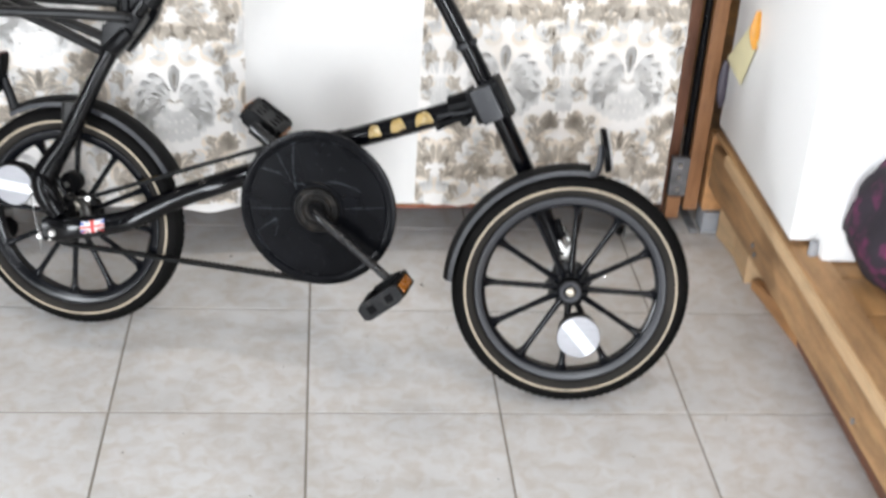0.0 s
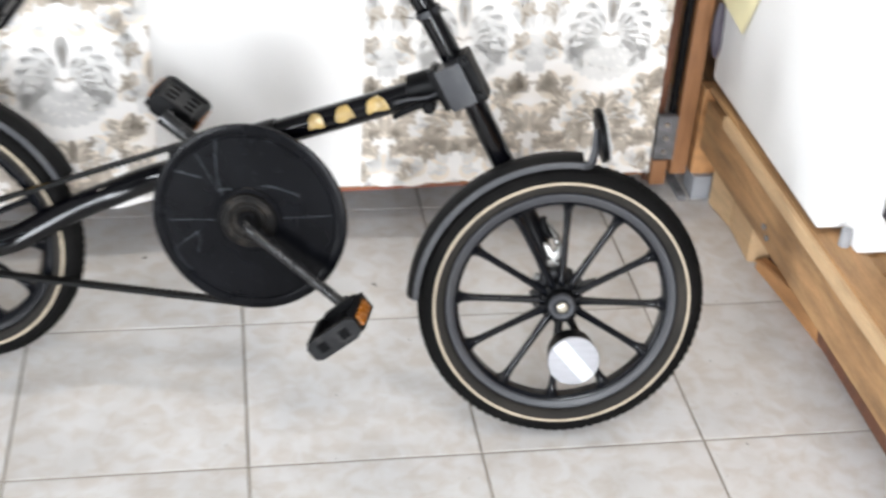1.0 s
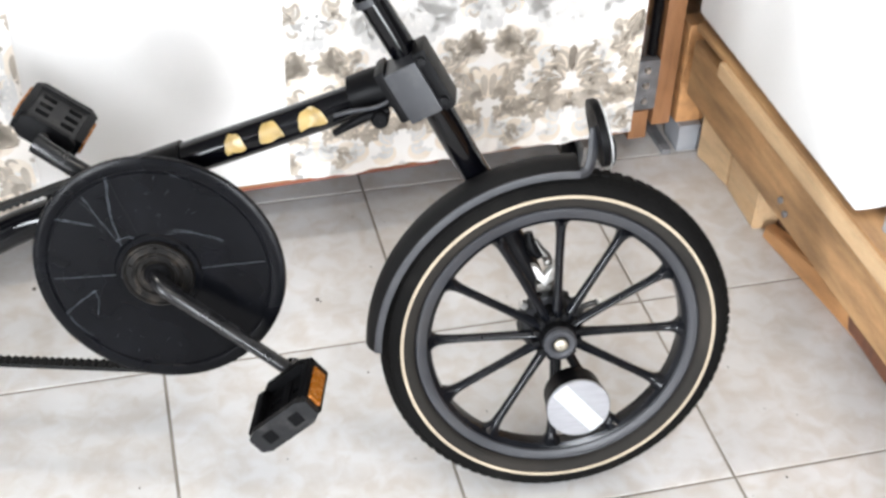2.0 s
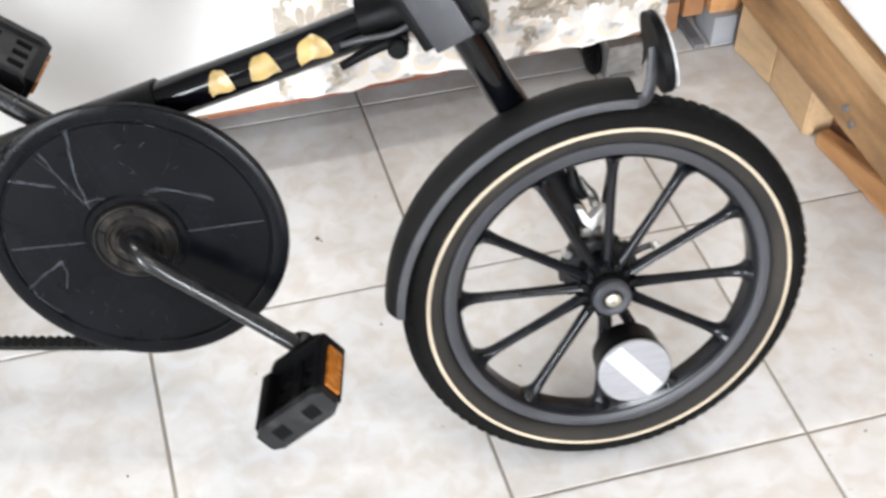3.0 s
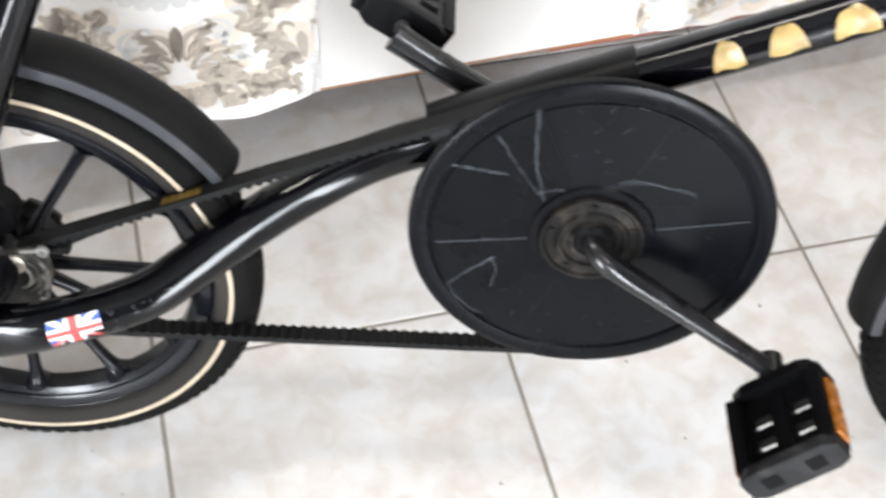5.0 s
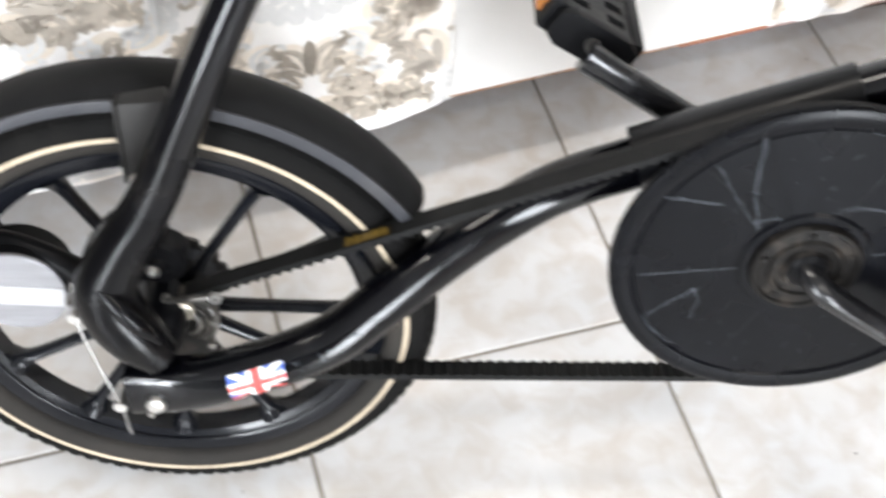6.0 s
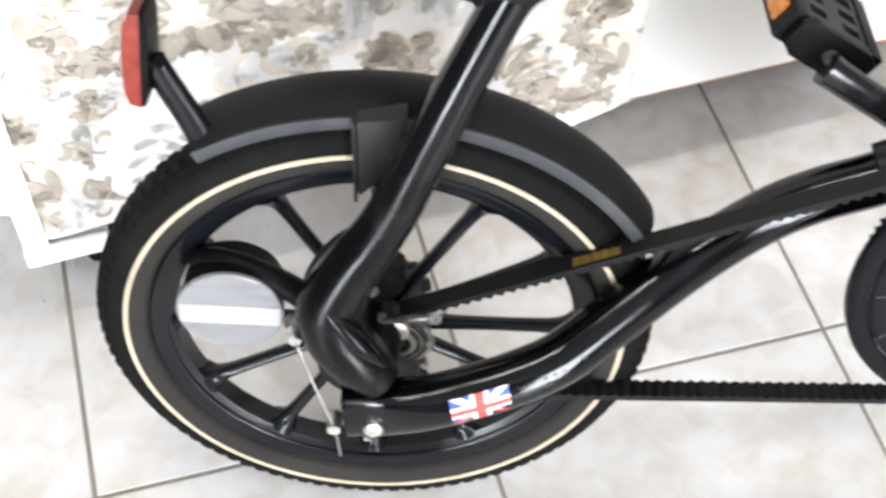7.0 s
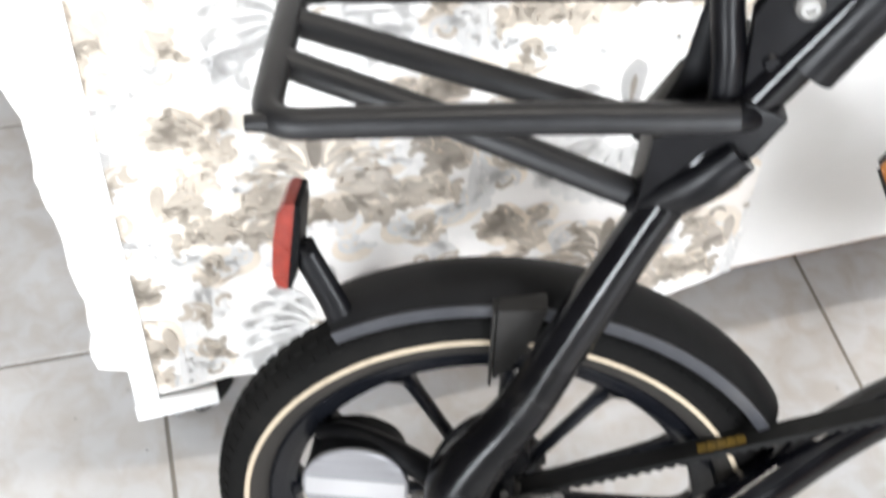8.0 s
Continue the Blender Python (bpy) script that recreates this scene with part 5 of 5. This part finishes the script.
def rack():
    r = 0.0093
    rail = part("carrier", tube([P(0.104, 0.0455, 0.5925), P(0.088, 0.046, 0.5915), P(0.0, 0.046, 0.586), P(-0.10, 0.046, 0.5775), P(-0.138, 0.046, 0.5745), P(-0.151, 0.036, 0.5745), P(-0.153, 0.010, 0.576), P(-0.152, -0.05, 0.577), P(-0.150, -0.082, 0.577), P(-0.135, -0.094, 0.577), P(-0.09, -0.095, 0.579), P(0.108, -0.095, 0.592)], r, seg=14, steps=5), RACKPAINT, bike, "black tubular carrier rack")
    part("upright", tube([P(0.0975, 0.032, 0.588), P(0.0955, 0.030, 0.622), P(0.090, 0.024, 0.660), P(0.084, 0.019, 0.750)], r, seg=14, steps=4), SATIN, rail)
    part("strut", tube([P(-0.148, -0.012, 0.575), P(-0.05, 0.008, 0.553), P(0.070, 0.034, 0.522)], 0.0092, seg=14, steps=4), RACKPAINT, rail)
    part("strut", tube([P(-0.146, -0.054, 0.5765), P(-0.05, -0.051, 0.551), P(0.066, -0.047, 0.521)], 0.0090, seg=14, steps=3), RACKPAINT, rail)
    part("peg", rod(P(-0.150, 0.046, 0.5745), P(-0.163, 0.047, 0.574), 0.0062, 0.0052, seg=12), RACKPAINT, rail)
    part("carrier_bracket", add_prism(bmesh.new(), [(0.056, 0.520), (0.078, 0.512), (0.120, 0.570), (0.132, 0.592), (0.108, 0.602), (0.060, 0.575)], -0.046, -0.010, 0.004), SATIN, bike, "black bracket holding the carrier")
    part("carrier_bracket", add_prism(bmesh.new(), [(0.06, 0.520), (0.08, 0.515), (0.124, 0.575), (0.13, 0.595), (0.116, 0.598), (0.084, 0.566)], 0.028, 0.050, 0.004), SATIN, bike)
    part("carrier_clamp", tube([P(0.056, 0.036, 0.520), P(0.070, 0.042, 0.530), P(0.092, 0.047, 0.549), P(0.110, 0.046, 0.568)], [0.009, 0.0125, 0.0135, 0.012], seg=14, flat=0.7), SATIN, bike, "black clamp band joining strut and seat tube")
    # the joint above: plates, bolt, cross tube and a loose strap
    part("hinge_plate", add_prism(bmesh.new(), [(0.106, 0.598), (0.134, 0.606), (0.158, 0.640), (0.200, 0.700), (0.165, 0.720), (0.122, 0.690), (0.104, 0.650)], -0.036, -0.024, 0.003), SATIN, bike, "black hinge plate")
    part("hinge_bolt", lathe([(0.0005, -0.0405), (0.0022, -0.0405), (0.0026, -0.042), (0.005, -0.042), (0.0075, -0.040), (0.0082, -0.036), (0.0005, -0.036)], seg=24, centre=(0.130, 0, 0.658)), DULLSTEEL, bike, "bright round bolt head")
    part("hinge_screw", lathe([(0.0005, -0.0385), (0.0040, -0.0385), (0.0055, -0.036), (0.0005, -0.036)], seg=16, centre=(0.118, 0, 0.622)), SATIN, bike)
    part("tube_sleeve", tube([P(0.1385, 0.0285, 0.617), P(0.166, 0.026, 0.660), P(0.224, 0.022, 0.749)], 0.0180, seg=18, steps=2), SATIN, bike, "black sleeve on the seat tube")
    part("stub", tube([P(0.098, 0.045, 0.592), P(0.108, 0.041, 0.591), P(0.116, 0.034, 0.590)], 0.0098, seg=12), SATIN, bike)
    strap = add_prism(bmesh.new(), [(0.064, 0.560), (0.080, 0.594), (0.090, 0.606), (0.086, 0.628), (0.080, 0.650), (0.094, 0.690), (0.104, 0.66), (0.100, 0.62), (0.112, 0.590), (0.112, 0.565)], -0.006, 0.012, 0.004)
    add_tube(strap, [P(0.075, 0.014, 0.578), P(0.085, 0.018, 0.604), P(0.09, 0.012, 0.632), P(0.096, 0.01, 0.67)], [0.008, 0.011, 0.010, 0.008], seg=10, flat=0.5)
    part("strap", strap, PLASTIC, bike, "black crumpled strap")


seated(rack, 0.008, 0.0, -0.0055)


def small_fittings():
    # rear brake wire with its clamp bolts
    part("brake_wire", tube([P(-0.051, 0.076, 0.266), P(-0.039, 0.084, 0.228), P(-0.0262, 0.092, 0.190), P(-0.023, 0.090, 0.156)], 0.0009, seg=6), DULLSTEEL, bike, "thin steel brake wire")
    part("wire_bolt", rod(P(-0.051, 0.062, 0.266), P(-0.051, 0.077, 0.266), 0.0060, 0.0045, seg=12), STEEL, bike)
    part("bolt_washer", rod(P(-0.051, 0.060, 0.268), P(-0.051, 0.064, 0.268), 0.008, seg=16), CASTINGS, bike)
    part("wire_bolt", rod(P(-0.0265, 0.080, 0.1905), P(-0.0265, 0.094, 0.1905), 0.0060, 0.0048, seg=12), STEEL, bike)
    part("cable", tube([P(-0.046, 0.052, 0.266), P(-0.045, 0.050, 0.292), P(-0.036, 0.050, 0.318), P(-0.022, 0.052, 0.340), P(-0.006, 0.055, 0.356)], 0.0020, seg=8), PLASTIC, bike, "thin black brake cable")
    # rear caliper: a ribbed casting with a curved arm
    c = part("rear_caliper", add_prism(bmesh.new(), [(0.008, 0.214), (0.022, 0.202), (0.036, 0.200), (0.041, 0.216), (0.038, 0.240), (0.026, 0.250), (0.010, 0.246)], -0.038, -0.022, 0.004), CASTINGS, bike, "greasy cast brake caliper")
    part("drum", lathe([(0.0005, -0.0430), (0.0075, -0.0430), (0.0095, -0.0415), (0.0095, -0.036), (0.0005, -0.036)], seg=24, centre=(0.016, 0, 0.2365)), BRASSY, c, "tarnished round pad housing")
    for k, r in enumerate((0.0125, 0.0185, 0.0245)):
        pts = [(0.016 + r * math.cos(radians(q)), -0.0405 + 0.001 * k, 0.224 + r * math.sin(radians(q))) for q in range(-75 + 10 * k, 62 - 6 * k, 15)]
        part("rib", tube(pts, [0.0011 + 0.0012 * math.sin(math.pi * q / (len(pts) - 1)) for q in range(len(pts))], seg=8, steps=2), (DULLSTEEL, CASTINGS, DULLSTEEL)[k], c)
    part("caliper_arm", tube([P(0.004, 0.044, 0.2505), P(0.018, 0.046, 0.2550), P(0.032, 0.046, 0.2570), P(0.042, 0.044, 0.2560)], [0.0018, 0.0024, 0.0024, 0.0020], seg=8), CASTINGS, c)
    part("arm_eye", lathe([(0.0020, -0.047), (0.0048, -0.047), (0.0052, -0.044), (0.0020, -0.044)], seg=18, centre=(0.0425, 0, 0.2560)), STEEL, c, "bright cable eye")
    for x, z in ((0.006, 0.2505), (0.036, 0.2035), (0.040, 0.228)):
        part("caliper_bolt", rod((x, -0.038, z), (x, -0.045, z), 0.0030, seg=10), DULLSTEEL, c)
    part("idler", lathe([(0.0005, -0.036), (0.006, -0.036), (0.008, -0.033), (0.017, -0.032), (0.0195, -0.029), (0.0195, -0.012), (0.0005, -0.012)], seg=28, centre=(0.003, 0, 0.2755)), PLASTIC, bike, "black idler roller")
    part("idler_bolt", lathe([(0.0005, -0.0375), (0.0016, -0.0375), (0.0020, -0.0390), (0.0040, -0.0390), (0.0052, -0.0370), (0.0052, -0.034), (0.0005, -0.034)], seg=14, centre=(-0.001, 0, 0.2735)), STEEL, bike, "bright idler bolt")
    # front caliper on the fork leg
    f = part("front_caliper", add_prism(bmesh.new(), [(-0.0160, 0.0130), (-0.0085, 0.0125), (-0.0005, 0.0005), (0.0085, 0.0120), (0.0160, 0.0110), (0.0110, -0.0050), (0.0010, -0.0135), (-0.0085, -0.0040)], -0.006, 0.006, 0.0025), PALECAST, bike, "bright brake caliper on the fork", m=FRONT @ Matrix.Translation((-0.0100, 0.030, 0.0615)))
    part("pad_block", box((-0.009, -0.004, -0.021), (0.012, 0.010, -0.010), 0.003), CASTINGS, f, "greasy pad block")
    part("lever", tube([(0.006, 0.004, 0.010), (0.003, 0.006, 0.020), (-0.003, 0.008, 0.028), (-0.010, 0.010, 0.040)], [0.0050, 0.0058, 0.0046, 0.003], seg=10, flat=0.7), CASTINGS, f, "tarnished lever")
    part("cable_arm", tube([(-0.004, 0.006, 0.020), (-0.014, 0.008, 0.032), (-0.018, 0.010, 0.050)], [0.0050, 0.0075, 0.005], seg=10), PLASTIC, f)
    part("bolt", rod((0.002, -0.002, 0.019), (0.002, -0.008, 0.019), 0.0032, seg=10), DULLSTEEL, f)
    part("bolt", rod((0.006, -0.006, -0.013), (0.006, -0.010, -0.013), 0.0030, seg=10), DULLSTEEL, f)
    for x, z in ((0.0585, 0.022), (-0.034, 0.0255)):
        part("rotor_bolt", lathe([(0.0005, 0.020), (0.004, 0.020), (0.005, 0.024), (0.005, 0.030), (0.0005, 0.030)], seg=12, centre=(x, 0, z)), STEEL, bike, m=FRONT)
        part("bolt_arm", tube([(x * 0.55, 0.032, z * 0.55), (x * 0.8, 0.032, z * 0.8), (x, 0.030, z)], [0.005, 0.004, 0.004], seg=8, flat=0.6), ROTOR, bike, m=FRONT)


small_fittings()


def dirt_specks():
    """Crumbs and flakes of dirt scattered over the tiles."""
    r = random.Random(21)
    bm = bmesh.new()
    places = [(0.221, 0.431, 0.004), (-0.162, 0.535, 0.004), (0.225, 0.425, 0.002)]
    places += [(r.uniform(-0.9, 0.8), r.uniform(-0.45, 0.62), r.uniform(0.0006, 0.0018)) for _ in range(70)]
    for x, y, s in places:
        a = r.uniform(0, 6.28)
        ring = [bm.verts.new((x + s * r.uniform(0.5, 1.2) * math.cos(a + 1.05 * k), y + s * r.uniform(0.5, 1.2) * math.sin(a + 1.05 * k), 0.0003)) for k in range(6)]
        top = bm.verts.new((x, y, 0.0003 + s * 0.5))
        for k in range(6):
            bm.faces.new((ring[k], ring[(k + 1) % 6], top))
    return tagged(part("dirt_specks", bm, SPECK, smooth=False), "dark crumbs and specks of dirt scattered on the tiles", "dirt", kind="stuff")


dirt_specks()


floor_tiles()
